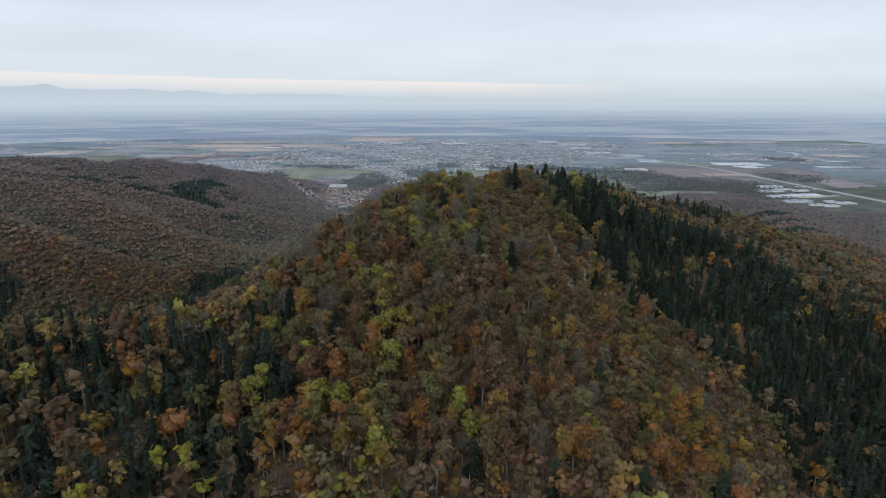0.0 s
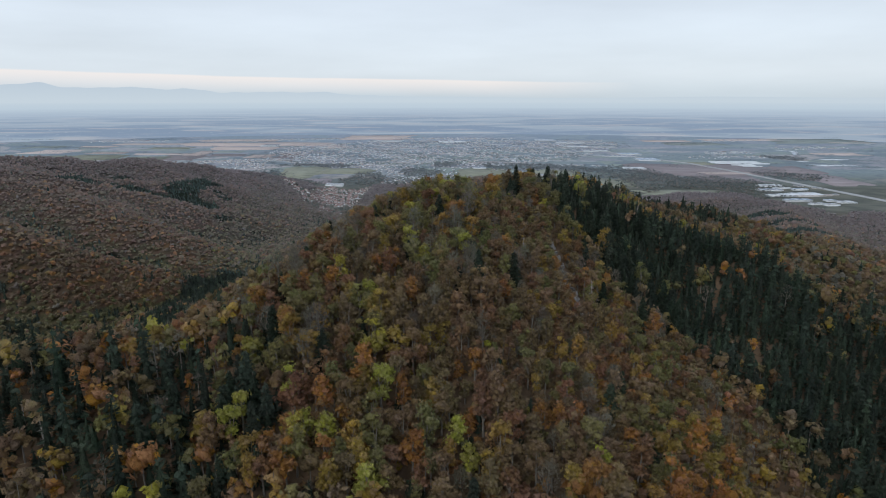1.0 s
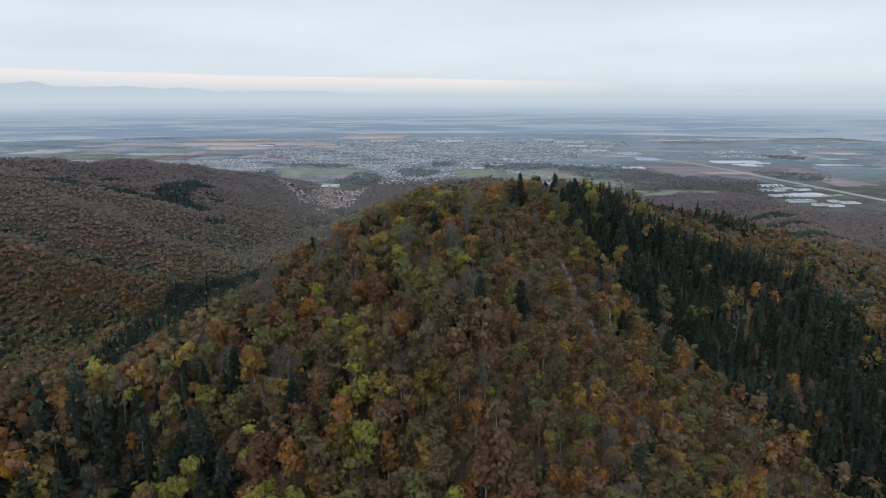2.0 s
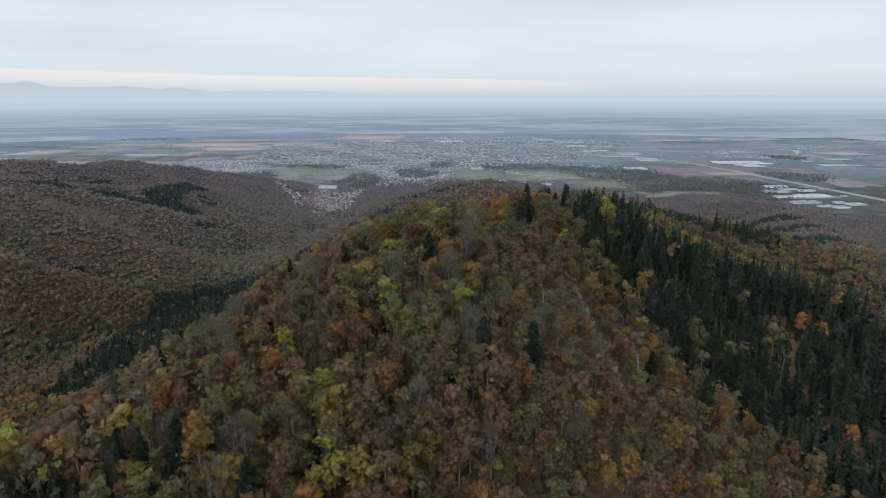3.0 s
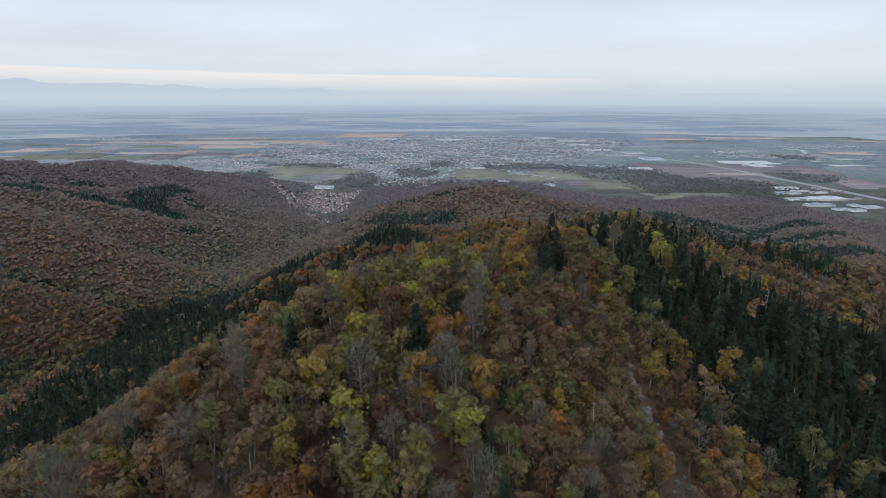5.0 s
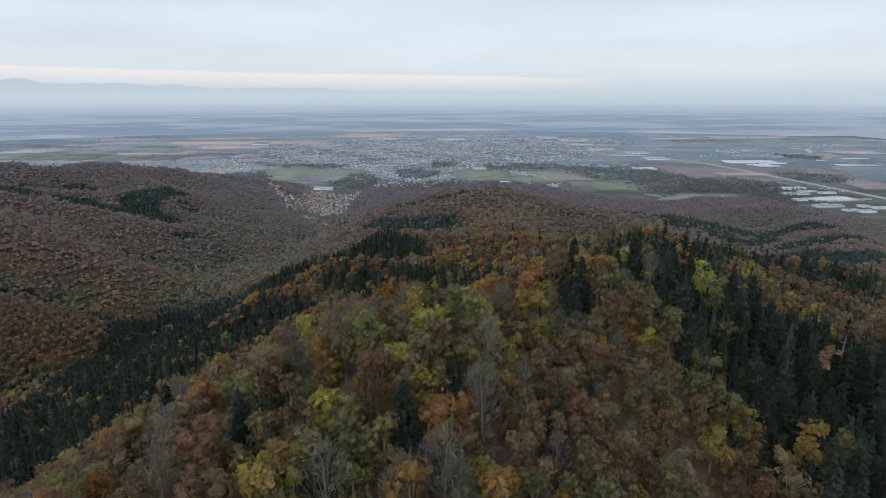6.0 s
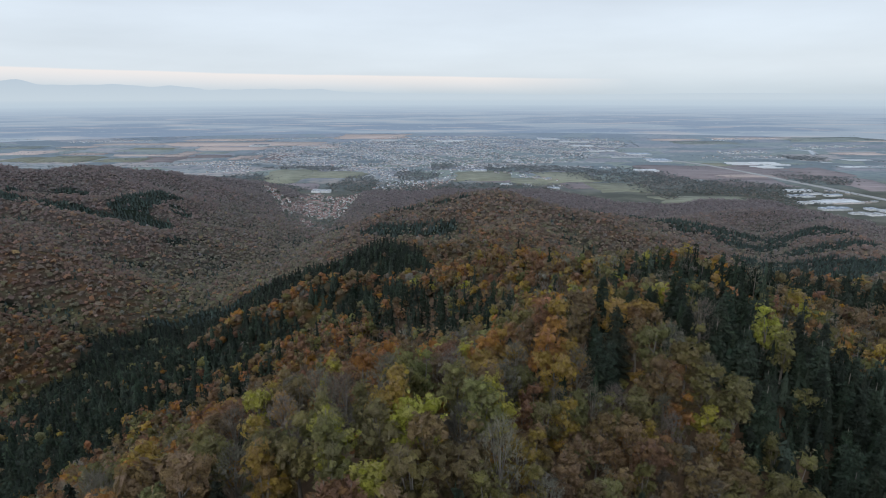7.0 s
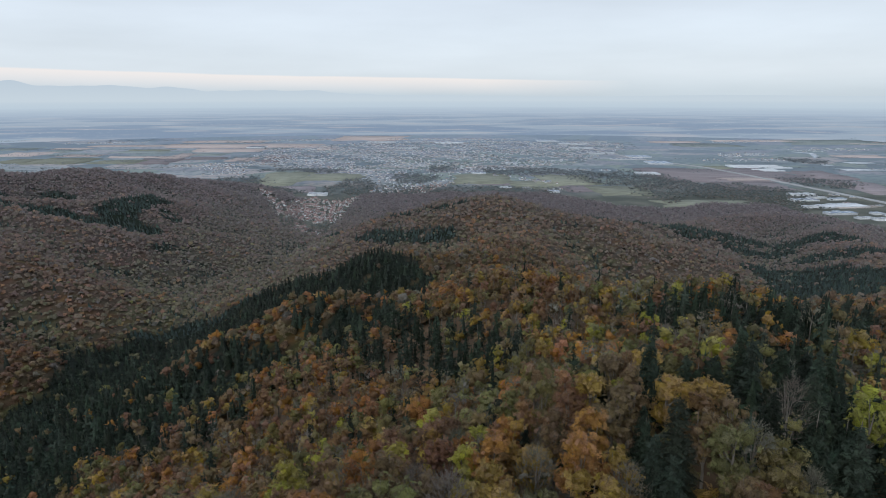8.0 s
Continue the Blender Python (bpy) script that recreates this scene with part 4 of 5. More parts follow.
def make_near_trees(x, y, z, size, fir, idx, cols):
    """Trees of the stretch that the camera passes nearest, each a thing with trunk and crown."""
    r = np.random.default_rng(21)
    broad = []
    for i in range(7):
        v, f, tops = crown_shape(r, 300, 0.52, solid_part=0.64, lobes=12 + i % 5, radius=3.0 + 0.22 * (i % 4), low=3.0, high=12.0 + 0.8 * (i % 3))
        broad.append((mesh_of("crown", v, f, [LEAF], smooth=True), mesh_of("trunk", *trunk_shape(r, tops), [BARK], smooth=True)))
    sparse = []
    for i in range(4):
        v, f, tops = crown_shape(r, 60, 0.42, lobes=9, radius=3.0)
        tv, tf = twig_shape(r, 430)
        v2, f2 = join([(v, f), (tv, tf)])
        sparse.append((mesh_of("crown", v2, f2, [LEAF]), mesh_of("trunk", *trunk_shape(r, tops, radius=0.2), [BARK], smooth=True)))
    firs = []
    for i in range(5):
        v, f = fir_shape(r, 17 + i, 8, height=12.4 + i * 0.8, radius=3.3 + 0.3 * (i % 3), sprays=230, size=0.8)
        tv, tf = tube([(0, 0, -0.8), (0, 0, 7), (0, 0, 14)], (0.27, 0.17, 0.04), 6)
        firs.append((mesh_of("crown", v, f, [NEEDLE]), mesh_of("trunk", tv, tf, [BARK], smooth=True)))
    for i in range(len(x)):
        if fir[i]:
            crown, trunk = firs[r.integers(0, 5)]
            name, label, group = "fir_tree", "dark green fir tree on the wooded hill", "firs on the hill"
        elif idx[i] == 6:
            crown, trunk = sparse[r.integers(0, 4)]
            name, label, group = NAMES[6], LABELS[6], "bare trees on the hill"
        else:
            crown, trunk = broad[r.integers(0, 7)]
            name, label, group = NAMES[idx[i]], LABELS[idx[i]], "autumn trees on the hill"
        top = empty(name)
        up = r.uniform(0.88, 1.12)
        top.matrix_world = Matrix.LocRotScale((x[i], y[i], z[i]), Euler((0, 0, r.uniform(0, 6.28))), (size[i], size[i], size[i] * up))
        tagged(top, label, "tree", group)
        child("trunk", trunk, top)
        child("crown", crown, top, colour=cols[i])


def wood_stuff(name, parts, material, label):
    vs, fs, cs = [], [], []
    n = 0
    for v, f, c in parts:
        vs.append(v)
        fs.append(f + n)
        cs.append(c)
        n += len(v)
    me = mesh_of(name, np.vstack(vs), np.vstack(fs), [material], np.vstack(cs), smooth=True)
    return tagged(new(name, me), label, "woodland", kind="stuff")


def build_woods():
    r = np.random.default_rng(5)
    leafy, needly, stems = [], [], []
    # near
    x, y, size, fir, idx = wood("near")
    z, cols = height_near(x, y), tree_colours(idx, fir)
    inside = (x > -62) & (x < 96) & (y > 148) & (y < 338)
    seen = {}
    for i in np.argsort(np.abs(x - 12)):           # at most 300 of a kind, those nearest the line of flight
        if inside[i]:
            kind = "fir_tree" if fir[i] else NAMES[idx[i]]
            seen[kind] = seen.get(kind, 0) + 1
            inside[i] = seen[kind] <= 300
    make_near_trees(x[inside], y[inside], z[inside], size[inside], fir[inside], idx[inside], cols[inside])
    o = ~inside
    shapes = [crown_shape(r, 26, 1.0, lobes=4, radius=3.3, low=2.6, high=12.0, solid_part=0.7 if i % 2 else 0.5)[:2] for i in range(6)]
    bare = [join([crown_shape(r, 18, 0.7, lobes=5, radius=2.6)[:2], twig_shape(r, 80)]) for i in range(3)]
    firs = [fir_shape(r, 6, 5, height=12.2 + i, radius=3.5, sprays=22, size=1.1) for i in range(4)]
    b = o & ~fir & (idx != 6)
    leafy.append(planted(shapes, x[b], y[b], z[b], size[b], cols[b]))
    b = o & ~fir & (idx == 6)
    leafy.append(planted(bare, x[b], y[b], z[b], size[b], cols[b]))
    b = o & fir
    needly.append(planted(firs, x[b], y[b], z[b], size[b], cols[b]))
    stem = tube([(0, 0, -0.8), (0.15, 0.1, 5), (0.1, 0.3, 9.5)], (0.25, 0.16, 0.05), 3)
    b = o
    stems.append(planted([stem], x[b], y[b], z[b], size[b], cols[b]))
    # young growth between the trees
    ux, uy = scatter(r, -200, 220, 125, 420, 4.0)
    ok = (near_line(ux, uy, [(0, 0), (6, 240)]) < 215) & (np.abs(ux) < 0.77 * uy + 25)
    ok &= near_line(ux, uy, ROCK_LINE) > 2.4
    ux, uy = ux[ok], uy[ok]
    ufir, uidx = kinds_at(r, ux, uy)
    us, uz, uc = r.uniform(0.38, 0.72, len(ux)), height_near(ux, uy), tree_colours(uidx, ufir)
    low = [crown_shape(r, 13, 1.9, lobes=2, radius=3.2, low=0.3, high=8)[:2] for i in range(5)]
    leafy.append(planted(low, ux[~ufir], uy[~ufir], uz[~ufir], us[~ufir], uc[~ufir]))
    needly.append(planted([fir_shape(r, 3, 4, height=12, radius=3.4, sprays=8, size=1.5) for i in range(3)], ux[ufir], uy[ufir], uz[ufir], us[ufir] * 1.2, uc[ufir]))
    # middle
    x, y, size, fir, idx = wood("middle")
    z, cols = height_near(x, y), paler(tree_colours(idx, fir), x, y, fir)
    shapes = [crown_shape(r, 12, 1.05, lobes=3, radius=3.5, low=2.2, high=11.5, solid_part=0.72)[:2] for i in range(8)]
    firs = [fir_shape(r, 3, 4, height=10.5 + i, radius=3.7, sprays=4, size=1.6) for i in range(5)]
    leafy.append(planted(shapes, x[~fir], y[~fir], z[~fir], size[~fir] * 1.38, cols[~fir], 0.88))
    needly.append(planted(firs, x[fir], y[fir], z[fir], size[fir] * 1.3, cols[fir], 0.9))
    far_leafy, far_needly = [], []
    # far slopes
    x, y, size, fir, idx = wood("far")
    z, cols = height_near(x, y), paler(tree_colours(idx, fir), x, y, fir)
    # far firs lifted towards blue, haze painted into the needle colour
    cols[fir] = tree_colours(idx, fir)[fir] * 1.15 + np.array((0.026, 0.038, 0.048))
    shapes = [crown_shape(r, 1, 1.6, lobes=1, radius=3.2, low=2.5, high=11.0, solid_part=0.88, open_below=True)[:2] for i in range(14)]
    firs = [fir_shape(r, 1, 4, height=9.5 + 0.5 * i, radius=3.6) for i in range(5)]
    far_leafy.append(planted(shapes, x[~fir], y[~fir], z[~fir], size[~fir] * r.uniform(1.0, 1.5, (~fir).sum()), cols[~fir], 0.92))
    far_needly.append(planted(firs, x[fir], y[fir], z[fir], size[fir] * 1.4, cols[fir], 0.84))
    # one sheet in place of saplings and low boughs, closing the canopy of the farther slopes
    gx, gy = np.meshgrid(np.arange(-1150, 1100, 8.0), np.arange(310, 2100, 8.0))
    nx, shape = gx.shape[1], gx.shape
    gx, gy = gx.ravel() + r.uniform(-2, 2, gx.size), gy.ravel() + r.uniform(-2, 2, gx.size)
    gh = height_near(gx, gy)
    ok = wooded(gx, gy, gh - 6, np.zeros(len(gx))) & (near_line(gx, gy, [(0, 0), (6, 240)]) > 225) & (np.abs(gx) < 0.77 * gy + 25)
    gfir, gidx = kinds_at(r, gx, gy)
    # about half the crown colour: shade between the crowns painted into the sheet
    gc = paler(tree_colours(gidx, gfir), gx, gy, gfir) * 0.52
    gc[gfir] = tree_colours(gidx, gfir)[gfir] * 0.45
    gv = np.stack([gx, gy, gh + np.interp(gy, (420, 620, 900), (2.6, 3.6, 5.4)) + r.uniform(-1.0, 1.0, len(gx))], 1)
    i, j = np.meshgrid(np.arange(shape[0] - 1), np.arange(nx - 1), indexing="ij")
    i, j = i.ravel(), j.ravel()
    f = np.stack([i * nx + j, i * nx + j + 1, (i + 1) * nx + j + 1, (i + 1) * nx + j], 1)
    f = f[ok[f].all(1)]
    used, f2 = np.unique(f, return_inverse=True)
    wood_stuff("woodland_understorey", [(gv[used], f2.reshape(-1, 4), gc[used])], UNDER_LEAF, "brown undergrowth sheet closing the canopy of the farther hills, darkened as shade")
    x, y, size, fir, idx = wood("south")
    z, cols = height_near(x, y), tree_colours(idx, fir)
    shapes = [crown_shape(r, 3, 1.8, lobes=2, radius=3.8, low=2.5, high=11, solid_part=0.8)[:2] for i in range(6)]
    far_leafy.append(planted(shapes, x[~fir], y[~fir], z[~fir], size[~fir] * 1.35, cols[~fir]))
    far_needly.append(planted(firs, x[fir], y[fir], z[fir], size[fir] * 1.4, cols[fir]))
    wood_stuff("broadleaf_woodland", leafy, LEAF_WOOD, "autumn-brown broadleaf woodland covering the hills")
    wood_stuff("fir_woodland", needly, NEEDLE_WOOD, "dark green fir woodland in stands on the hills")
    wood_stuff("far_broadleaf_woodland", far_leafy, FAR_LEAF, "brown autumn woodland on the farther hills")
    wood_stuff("far_fir_woodland", far_needly, FAR_NEEDLE, "dark fir stands on the farther hills")
    v, f, c = stems[0]
    tagged(new("woodland_trunks", mesh_of("woodland_trunks", v, f, [BARK])), "grey-brown trunks of the hillside woodland", "woodland", kind="stuff")


build_woods()

# dead trees and rocks on the near slopes
dead_meshes = [mesh_of("dead_tree", *dead_shape(np.random.default_rng(30 + i), 9.5 + i), [BARK_PALE], smooth=True) for i in range(3)]
for i, (x, y) in enumerate(((-98, 152), (-104, 158), (-112, 163), (-90, 168), (-52, 150), (46, 226), (33, 243), (58, 232), (95, 300), (88, 322), (100, 318), (-30, 206))):
    ob = tagged(new("dead_tree", dead_meshes[i % 3]), "bleached dead standing tree with broken limbs", "tree", "dead trees")
    ob.matrix_world = pose(x, y, float(ground_at(x, y)), rng.uniform(-5, 5), rng.uniform(-5, 5), rng.uniform(0, 360)) @ Matrix.Scale(rng.uniform(0.8, 1.15), 4)


def rock_mesh(seed):
    r = np.random.default_rng(seed)
    bm = bmesh.new()
    bmesh.ops.create_icosphere(bm, subdivisions=2, radius=1.0)
    off = r.uniform(0, 50)
    for v in bm.verts:
        k = 1 + 0.55 * noise.noise(v.co * 1.3 + Vector((off, 0, 0))) + 0.25 * noise.noise(v.co * 3.1 + Vector((0, off, 0)))
        v.co = Vector((v.co.x * k * 1.3, v.co.y * k, v.co.z * k * 1.15))
    me = bpy.data.meshes.new("rock")
    bm.to_mesh(me)
    bm.free()
    me.materials.append(ROCK)
    return me


rocks = [rock_mesh(i) for i in range(4)]
for i in range(56):
    t = i / 55
    x, y = 49 + 2 * min(1, 2.7 * t) + rng.normal(0, 1.2), 272 - 60 * t + rng.normal(0, 1.6)
    s = rng.uniform(0.35, 1.0)
    ob = tagged(new("rock", rocks[i % 4]), "grey rock outcrop among the oaks", "rock", "rocks on the slope")
    ob.matrix_world = Matrix.LocRotScale((x, y, float(ground_at(x, y)) + 0.35 * s), Euler((rng.uniform(-0.3, 0.3), rng.uniform(-0.3, 0.3), rng.uniform(0, 6.28))), (s, s, s))

# ---- woods, hedges and gardens of the plain ----
WOODS = [(378, 2734, 317, 195), (587, 2644, 136, 127), (727, 2475, 269, 346), (839, 2236, 245, 354), (1015, 2166, 274, 260), (-280, 2279, 134, 302), (-53, 2079, 174, 258), (183, 2191, 333, 181), (-732, 2316, 214, 365), (-509, 2122, 125, 135), (995, 1979, 132, 262), (1773, 3119, 135, 207), (1384, 2367, 181, 201), (-637, 2785, 167, 80), (-478, 2763, 142, 119), (698, 1999, 50, 79), (-87, 2504, 128, 241), (20, 2818, 97, 166), (-130, 1650, 190, 260), (-40, 1860, 210, 230)]


def town_bounds(y):
    """How far the town reaches to the west and east at a plan place y."""
    at = (2130, 2250, 2385, 2590, 2820, 3050, 3480, 3830, 4270, 4500)
    return np.interp(y, at, (-324, -255, -296, -380, -708, -901, -973, -978, -646, -500)), np.interp(y, at, (-144, -20, 79, 130, 311, 680, 900, 1150, 1250, 1200))


def build_plain_woods():
    r = np.random.default_rng(9)
    xs, ys, ss = [], [], []
    for cx, cy, w, d in WOODS:
        n = int(w * d / 62)
        a, q = r.uniform(0, 2 * np.pi, n), np.sqrt(r.uniform(0, 1, n)) * (1 + 0.22 * np.abs(r.normal(0, 1, n)))
        edge = 0.5 * (1 + 0.18 * np.sin(3 * a + cx) + 0.1 * np.sin(7 * a + cy))
        xs.append(cx + w * 1.15 * edge * q * np.cos(a))
        ys.append(cy + d * 1.15 * edge * q * np.sin(a))
        ss.append(r.uniform(0.65, 1.1, n))
    n = 7500                                       # trees among the houses and along field edges
    tx, ty = r.uniform(-1100, 1300, n), r.uniform(2050, 4300, n)
    left, right = town_bounds(ty)
    keep = (tx > left - 40) & (tx < right + 60) & (patchy(tx, ty, 40, 3.3) > 0.42)
    for cx, cy, w, d in MEADOWS + PLOUGHED + STUBBLES:
        keep &= ~((np.abs(tx - cx) < w * 0.5) & (np.abs(ty - cy) < d * 0.5))
    xs.append(tx[keep])
    ys.append(ty[keep])
    ss.append(r.uniform(0.7, 1.25, keep.sum()))
    for line, half, n in (([(-265, 1440), (-300, 1600), (-330, 1740), (-290, 1980)], 95, 900), ([(-400, 1765), (-515, 1985)], 50, 140), ([(-260, 1960), (-150, 2100), (20, 2330)], 75, 260), ([(-650, 2200), (-450, 2260), (-250, 2200)], 90, 160)):
        p = np.array(line, float)
        k = r.integers(0, len(p) - 1, n)
        q = p[k] + (p[k + 1] - p[k]) * r.uniform(0, 1, (n, 1)) + r.uniform(-half, half, (n, 2))
        xs.append(q[:, 0])
        ys.append(q[:, 1])
        ss.append(r.uniform(0.4, 0.8, n))
    for hx, hy, hw in ((-2150, 3440, 260), (-1700, 3260, 420), (-1550, 3560, 500), (-1000, 3650, 420), (1500, 3150, 500), (1900, 3600, 380), (-1100, 4330, 700), (-2250, 3850, 500)):
        n = int(hw / 7)
        xs.append(hx + r.uniform(-0.5, 0.5, n) * hw)
        ys.append(hy + r.normal(0, 5, n))
        ss.append(r.uniform(0.4, 0.7, n))
    for _ in range(150):                           # hedges, copses and lines of trees between the fields
        hy = r.uniform(2500, 4750)
        hx, hw = r.uniform(-0.72, 0.72) * hy, r.uniform(60, 420)
        if -900 < hx < 900 and hy < 4200:
            continue
        n = int(hw / r.uniform(5, 12))
        xs.append(hx + r.uniform(-0.5, 0.5, n) * hw)
        ys.append(hy + r.normal(0, 1, n) * r.choice((5, 8, 40)))
        ss.append(r.uniform(0.5, 0.9, n))
    x, y, s = np.concatenate(xs), np.concatenate(ys), np.concatenate(ss)
    base = np.where(np.hypot(x - MID[0], y - MID[1]) < 2600, ground_at(x, y), PLAIN)
    bx, by, bz, k = drawn_in(x, y, base)
    cols = np.array([(0.15, 0.165, 0.145), (0.13, 0.155, 0.15), (0.20, 0.175, 0.15)])[r.integers(0, 3, len(x))] * r.uniform(0.7, 1.3, (len(x), 1))
    # share of haze in the tree colours, growing with distance
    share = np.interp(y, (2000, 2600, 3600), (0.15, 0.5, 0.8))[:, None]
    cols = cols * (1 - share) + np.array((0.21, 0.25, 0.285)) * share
    shapes = [crown_shape(r, 0, 2.6, lobes=1, radius=4.4, low=0.5, high=9, solid_part=0.86, open_below=True)[:2] for i in range(8)]
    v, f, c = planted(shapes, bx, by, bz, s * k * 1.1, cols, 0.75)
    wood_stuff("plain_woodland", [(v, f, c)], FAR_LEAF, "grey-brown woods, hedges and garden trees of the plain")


build_plain_woods()

# ---- buildings ----
def house_arrays(w, d, h, rise, over=0.5):
    """Walls with gables, and a pitched roof with eaves and thickness, as quads."""
    a, b = w / 2, d / 2
    wall = np.array([(-a, -b, -1), (a, -b, -1), (a, b, -1), (-a, b, -1), (-a, -b, h), (a, -b, h), (a, b, h), (-a, b, h), (-a, 0, h + rise), (a, 0, h + rise)])
    wf = np.array([(0, 1, 5, 4), (2, 3, 7, 6), (1, 2, 6, 5), (3, 0, 4, 7), (4, 8, 7, 7), (5, 6, 9, 9)])
    a2, b2, drop, th = a + over, b + over, rise * over / b, 0.35
    r = [(-a2, -b2, h - drop), (a2, -b2, h - drop), (a2, 0, h + rise), (-a2, 0, h + rise), (-a2, b2, h - drop), (a2, b2, h - drop)]
    r = np.array(r + [(x, y, z + th) for x, y, z in r])
    rf = np.array([(6, 7, 8, 9), (9, 8, 11, 10), (0, 3, 2, 1), (3, 4, 5, 2), (0, 1, 7, 6), (5, 4, 10, 11), (1, 2, 8, 7), (2, 5, 11, 8), (3, 0, 6, 9), (4, 3, 9, 10)])
    return wall, wf, r, rf


def tri_faces(f):
    """Quads, some with a doubled corner, as triangles."""
    out = []
    for a, b, c, d in f:
        out.append((a, b, c))
        if d != c:
            out.append((a, c, d))
    return np.array(out)


def chimney(w, h, rise):
    v = np.array([(x, y, z) for z in (h, h + rise + 0.9) for x, y in ((-0.35, -0.35), (0.35, -0.35), (0.35, 0.35), (-0.35, 0.35))]) + np.array((w * 0.22, 0.9, 0))
    return v, np.array([(0, 1, 5, 4), (1, 2, 6, 5), (2, 3, 7, 6), (3, 0, 4, 7), (4, 5, 6, 7)])


STYLES = []
for w, d, h, rise, wm, rm, label in ((11, 8.5, 5.2, 3.6, WALL_WHITE, ROOF_RED, "white rendered house with a weathered red tiled roof"), (13, 9, 6.0, 3.8, WALL_CREAM, ROOF_RED, "cream rendered house with a weathered red tiled roof"), (10, 8, 4.8, 3.2, WALL_WHITE, ROOF_GREY, "white rendered house with a grey roof"), (16, 10, 7.5, 3.5, WALL_CREAM, ROOF_GREY, "larger cream house with a grey roof"), (9, 7.5, 4.6, 3.3, WALL_WHITE, ROOF_RED, "small white house with a red tiled roof")):
    wv, wf, rv, rf = house_arrays(w, d, h, rise)
    STYLES.append((mesh_of("wall", wv, tri_faces(wf), [wm]), mesh_of("roof", rv, rf, [rm]), mesh_of("chimney", *chimney(w, h, rise), [WALL_CREAM]), label, (wv, tri_faces(wf), rv, tri_faces(rf)), wm, rm))


def set_on_plain(x, y):
    far = math.hypot(x - MID[0], y - MID[1]) > 2600
    base = PLAIN if far else float(ground_at(x, y))
    bx, by, bz, k = drawn_in(x, y, base)
    return float(bx), float(by), float(bz), float(k)


def add_house(x, y, style, turn, size=1.0, group="houses of the town"):
    wall, roof, stack, label, *_ = STYLES[style]
    bx, by, bz, k = set_on_plain(x, y)
    top = tagged(empty("house"), label, "house", group)
    top.matrix_world = Matrix.LocRotScale((bx, by, bz), Euler((0, 0, turn)), (k * size,) * 3)
    child("wall", wall, top)
    r = child("roof", roof, top)
    child("chimney", stack, r)


def build_houses():
    r = np.random.default_rng(14)
    spots = []
    # village in the mouth of the valley
    for line, half, n in (([(-262, 1500), (-250, 1430)], 20, 16), ([(-290, 1480), (-300, 1560)], 18, 10), ([(-300, 1700), (-340, 1760), (-300, 1960)], 75, 340), ([(-400, 1765), (-515, 1985)], 20, 44), ([(-260, 1960), (-160, 2085), (30, 2330)], 45, 130)):
        p = np.array(line, float)
        for _ in range(n):
            i = r.integers(0, len(p) - 1)
            c = p[i] + (p[i + 1] - p[i]) * r.uniform(0, 1) + r.uniform(-half, half, 2)
            spots.append((c[0], c[1], r.choice((0, 1, 1, 4, 1)), "houses of the village"))
    village = len(spots)
    # the town on the plain
    while len(spots) < village + 4700:
        x, y = r.uniform(-1050, 1300), r.uniform(2130, 4500)
        left, right = town_bounds(y)
        inner = min(x - left, right - x)
        if inner < 0 or r.uniform(0, 1) > 0.25 + inner / (60 + 0.09 * (y - 2130)):
            continue
        if patchy(np.array(x), np.array(y), 48, 5.2) < 0.3 or any(abs(x - cx) < w / 2 and abs(y - cy) < d / 2 for cx, cy, w, d in WOODS + MEADOWS):
            continue
        spots.append((x, y, r.choice((2, 2, 2, 2, 3, 3, 0)), "houses of the town"))
    # hamlets near the meadows
    for line, half, n in (([(235, 2640), (345, 2480), (420, 2390)], 22, 46), ([(380, 2190), (420, 2230)], 20, 6), ([(560, 2800), (760, 2740)], 16, 26), ([(1330, 3150), (1700, 3200)], 60, 34), ([(-830, 2620), (-980, 3000)], 90, 90), ([(-1150, 2950), (-700, 3080)], 60, 120), ([(1500, 3400), (1750, 3480)], 70, 60), ([(-1250, 4550), (-750, 4650)], 80, 130), ([(-300, 4700), (500, 4650)], 90, 170), ([(2100, 3700), (2500, 3800)], 70, 70), ([(1900, 4350), (2400, 4500)], 60, 80), ([(-2500, 4300), (-2000, 4450)], 60, 90)):
        p = np.array(line, float)
        for _ in range(n):
            i = r.integers(0, len(p) - 1)
            c = p[i] + (p[i + 1] - p[i]) * r.uniform(0, 1) + r.uniform(-half, half, 2)
            spots.append((c[0], c[1], r.choice((2, 2, 3, 0)), "houses of the town"))
    taken, kept = {}, []
    for s in spots:                                # no two houses in one another
        key = (round(s[0] / 8.5), round(s[1] / 8.5))
        if key not in taken:
            taken[key] = 1
            kept.append(s)
    kept.sort(key=lambda s: math.hypot(s[0], s[1]))
    for x, y, style, group in kept[:300]:
        add_house(x, y, int(style), r.uniform(0, math.pi), r.uniform(0.5, 0.75), group)
    # the rest of the town
    pieces = {}
    for x, y, style, group in kept[300:]:
        _, _, _, _, (wv, wf, rv, rf), wm, rm = STYLES[int(style)]
        bx, by, bz, k = set_on_plain(x, y)
        a, s = r.uniform(0, math.pi), k * r.uniform(0.42, 0.75)
        rot = np.array(((math.cos(a), -math.sin(a), 0), (math.sin(a), math.cos(a), 0), (0, 0, 1))) * s
        for v, f, m in ((wv, wf, wm), (rv, rf[:12], rm)):
            pieces.setdefault(m.name, (m, []))[1].append((v @ rot.T + (bx, by, bz), f))
    mats, vs, fs, fm, n = [], [], [], [], 0
    for i, (m, parts) in enumerate(pieces.values()):
        v, f = join(parts)
        mats.append(m)
        vs.append(v)
        fs.append(f + n)
        fm.append(np.full(len(f), i))
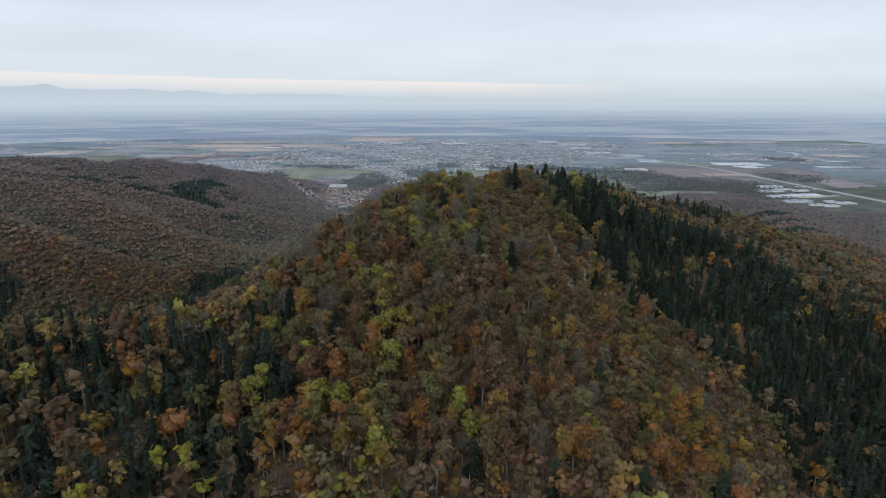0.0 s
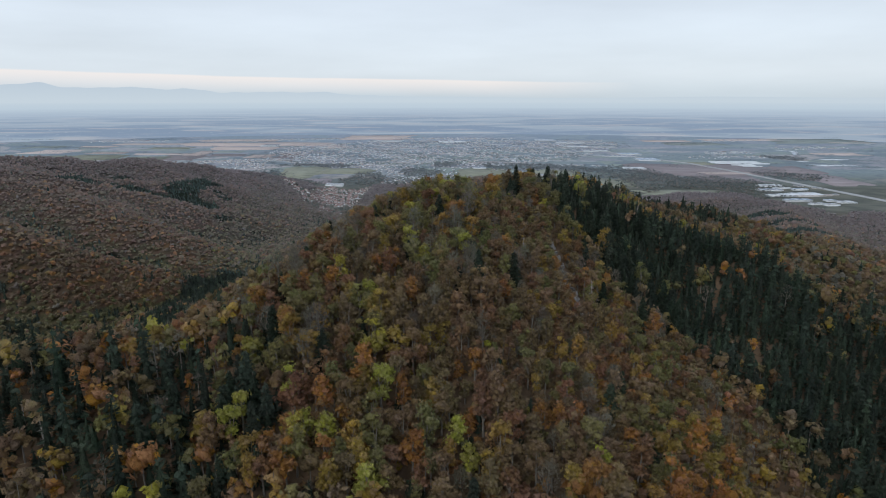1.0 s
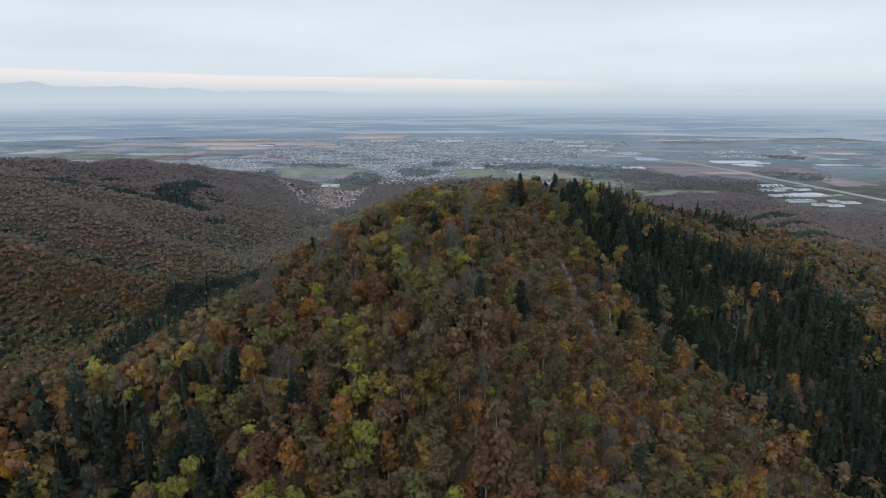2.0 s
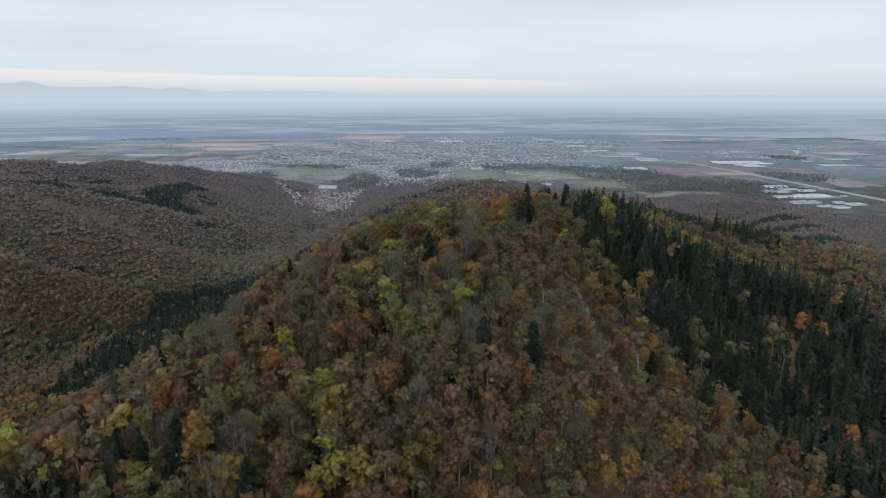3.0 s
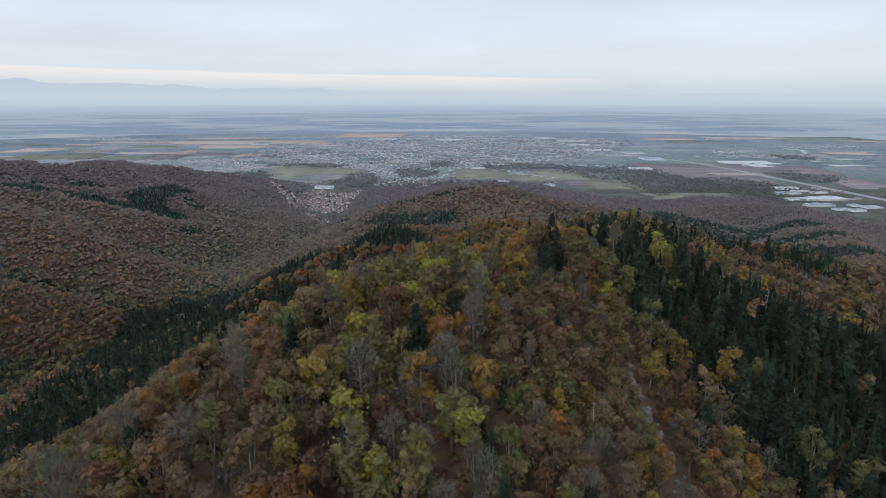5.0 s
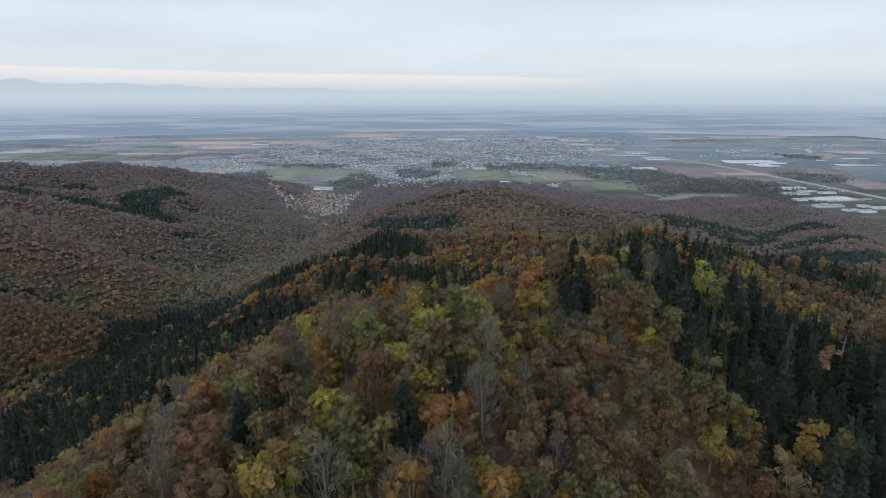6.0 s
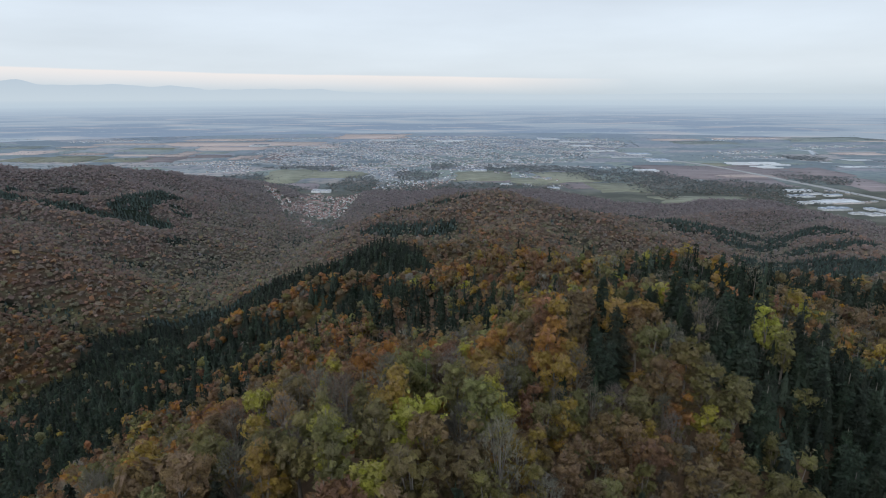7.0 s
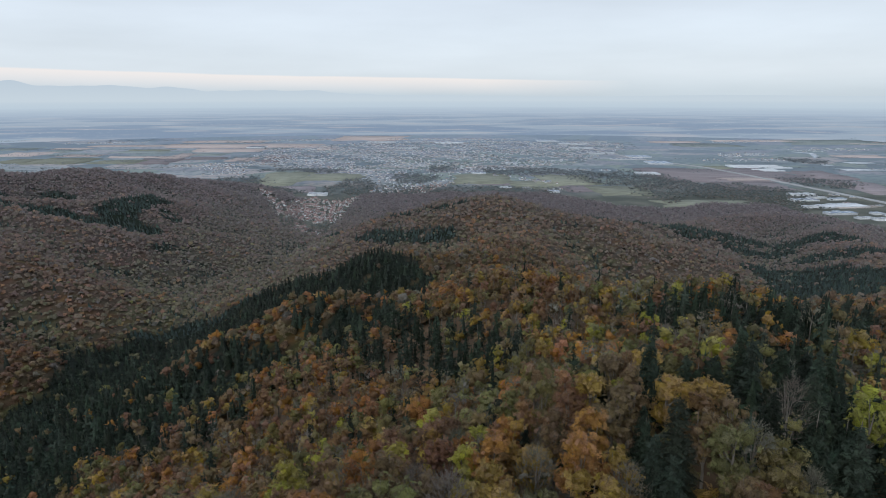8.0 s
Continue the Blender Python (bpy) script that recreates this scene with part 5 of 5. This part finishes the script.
        n += len(v)
    me = mesh_of("town_houses", np.vstack(vs), np.vstack(fs), mats, face_mats=np.concatenate(fm))
    tagged(new("town_houses", me), "crowded pale houses of the town on the plain", "houses", kind="stuff")


def add_hall(name, cx, cy, w, d, h, wall_mat, roof_mat, label, group, turn=0.0):
    """A flat hall: walls, a low pitched sheet roof in bays, and roof lights."""
    bx, by, bz, k = set_on_plain(cx, cy)
    top = tagged(empty(name), label, "warehouse", group)
    top.matrix_world = Matrix.LocRotScale((bx, by, bz), Euler((0, 0, turn)), (k, k, k))
    a, b = w / 2, d / 2
    wv = np.array([(x, y, z) for z in (-1.5, h) for x, y in ((-a, -b), (a, -b), (a, b), (-a, b))])
    child("wall", mesh_of("wall", wv, np.array([(0, 1, 5, 4), (1, 2, 6, 5), (2, 3, 7, 6), (3, 0, 4, 7)]), [wall_mat]), top)
    bays = max(2, int(w / 24))
    xs = np.linspace(-a - 0.4, a + 0.4, 2 * bays + 1)
    zs = np.where(np.arange(2 * bays + 1) % 2 == 0, h, h + 0.8)
    n = len(xs)
    low, high = np.stack([xs, np.full(n, -b - 0.4), zs], 1), np.stack([xs, np.full(n, b + 0.4), zs], 1)
    rv = np.vstack([low, high, low - (0, 0, 0.5), high - (0, 0, 0.5)])
    i = np.arange(n - 1)
    rf = np.concatenate([np.stack([i, i + 1, n + i + 1, n + i], 1), np.stack([2 * n + i, 2 * n + i + 1, i + 1, i], 1), np.stack([n + i, n + i + 1, 3 * n + i + 1, 3 * n + i], 1)])
    roof = child("roof", mesh_of("roof", rv, rf, [roof_mat]), top)
    for j in range(bays):
        x0, x1 = xs[2 * j] * 0.65 + xs[2 * j + 1] * 0.35, xs[2 * j] * 0.35 + xs[2 * j + 1] * 0.65
        z0, z1 = h + 0.35 * 0.8, h + 0.65 * 0.8
        lv = np.array([(x0, -b * 0.8, z0 + 0.1), (x1, -b * 0.8, z1 + 0.1), (x1, b * 0.8, z1 + 0.1), (x0, b * 0.8, z0 + 0.1), (x0, -b * 0.8, z0 - 0.1), (x1, -b * 0.8, z1 - 0.1), (x1, b * 0.8, z1 - 0.1), (x0, b * 0.8, z0 - 0.1)])
        child("roof_light", mesh_of("roof_light", lv, np.array([(0, 1, 2, 3), (4, 5, 1, 0), (6, 7, 3, 2), (5, 6, 2, 1), (7, 4, 0, 3)]), [PLASTIC]), roof)


build_houses()
WAREHOUSES = [(1160, 2108, 82, 40), (1101, 2001, 78, 34), (1055, 1883, 51, 22), (1099, 1892, 39, 40), (1165, 1899, 94, 55), (1070, 1786, 81, 26), (1087, 1716, 46, 20), (1167, 1784, 29, 24), (1110, 1689, 38, 22), (1195, 1756, 50, 30), (1164, 2041, 60, 14), (1207, 2010, 53, 16)]
for i, (cx, cy, w, d) in enumerate(WAREHOUSES):
    add_hall("warehouse", cx, cy, w, d, (4.0, 4.5, 5.5)[i % 3], WALL_CREAM if i == 4 else WALL_WHITE, (ROOF_PALE, ROOF_GREY, ROOF_PALE, ROOF_PALE, ROOF_PALE, ROOF_BLUE)[i % 6], "large warehouse with a grey sheet roof" if i % 6 in (1, 5) else "large pale warehouse with a white sheet roof", "warehouses by the motorway", 0.1)
for i in range(22):
    cx, cy = rng.uniform(1050, 1300), rng.uniform(1760, 2130)
    if all(abs(cx - a) > w * 0.5 + 18 or abs(cy - c) > d * 0.5 + 14 for a, c, w, d in WAREHOUSES):
        add_hall("workshop", cx, cy, rng.uniform(10, 26), rng.uniform(8, 14), rng.uniform(3, 4.5), WALL_CREAM, (ROOF_GREY, ROOF_BLUE, ROOF_RED)[i % 3], "small workshop among the warehouses", "workshops by the motorway", rng.uniform(0, 0.3))
HALLS = [(902, 4221, 185, 146), (904, 3531, 154, 70), (949, 3223, 168, 60), (1047, 3353, 116, 80), (1042, 3052, 105, 100), (776, 4513, 139, 180), (851, 2649, 91, 60), (350, 3037, 52, 60), (174, 2667, 57, 40), (-376, 4396, 193, 110), (86, 4336, 190, 110), (-1111, 4004, 105, 110), (-385, 2102, 26, 36), (-355, 2107, 31, 30), (386, 2178, 36, 30), (238, 2262, 38, 26), (308, 2248, 28, 24), (268, 2802, 60, 40), (1043, 3862, 135, 80), (874, 3865, 135, 80), (281, 4067, 78, 60), (-178, 3902, 136, 60)]
for i, (cx, cy, w, d) in enumerate(HALLS):
    add_hall("industrial_hall", cx, cy, w, d, 7.0 if i in (12, 13) else 4.5, WALL_WHITE, ROOF_BLUE if i in (3, 4) else (ROOF_PALE, ROOF_PALE, ROOF_GREY)[i % 3], "flat industrial hall with a blue-grey roof" if i in (3, 4) else "flat white industrial hall at the town", "halls of the town")
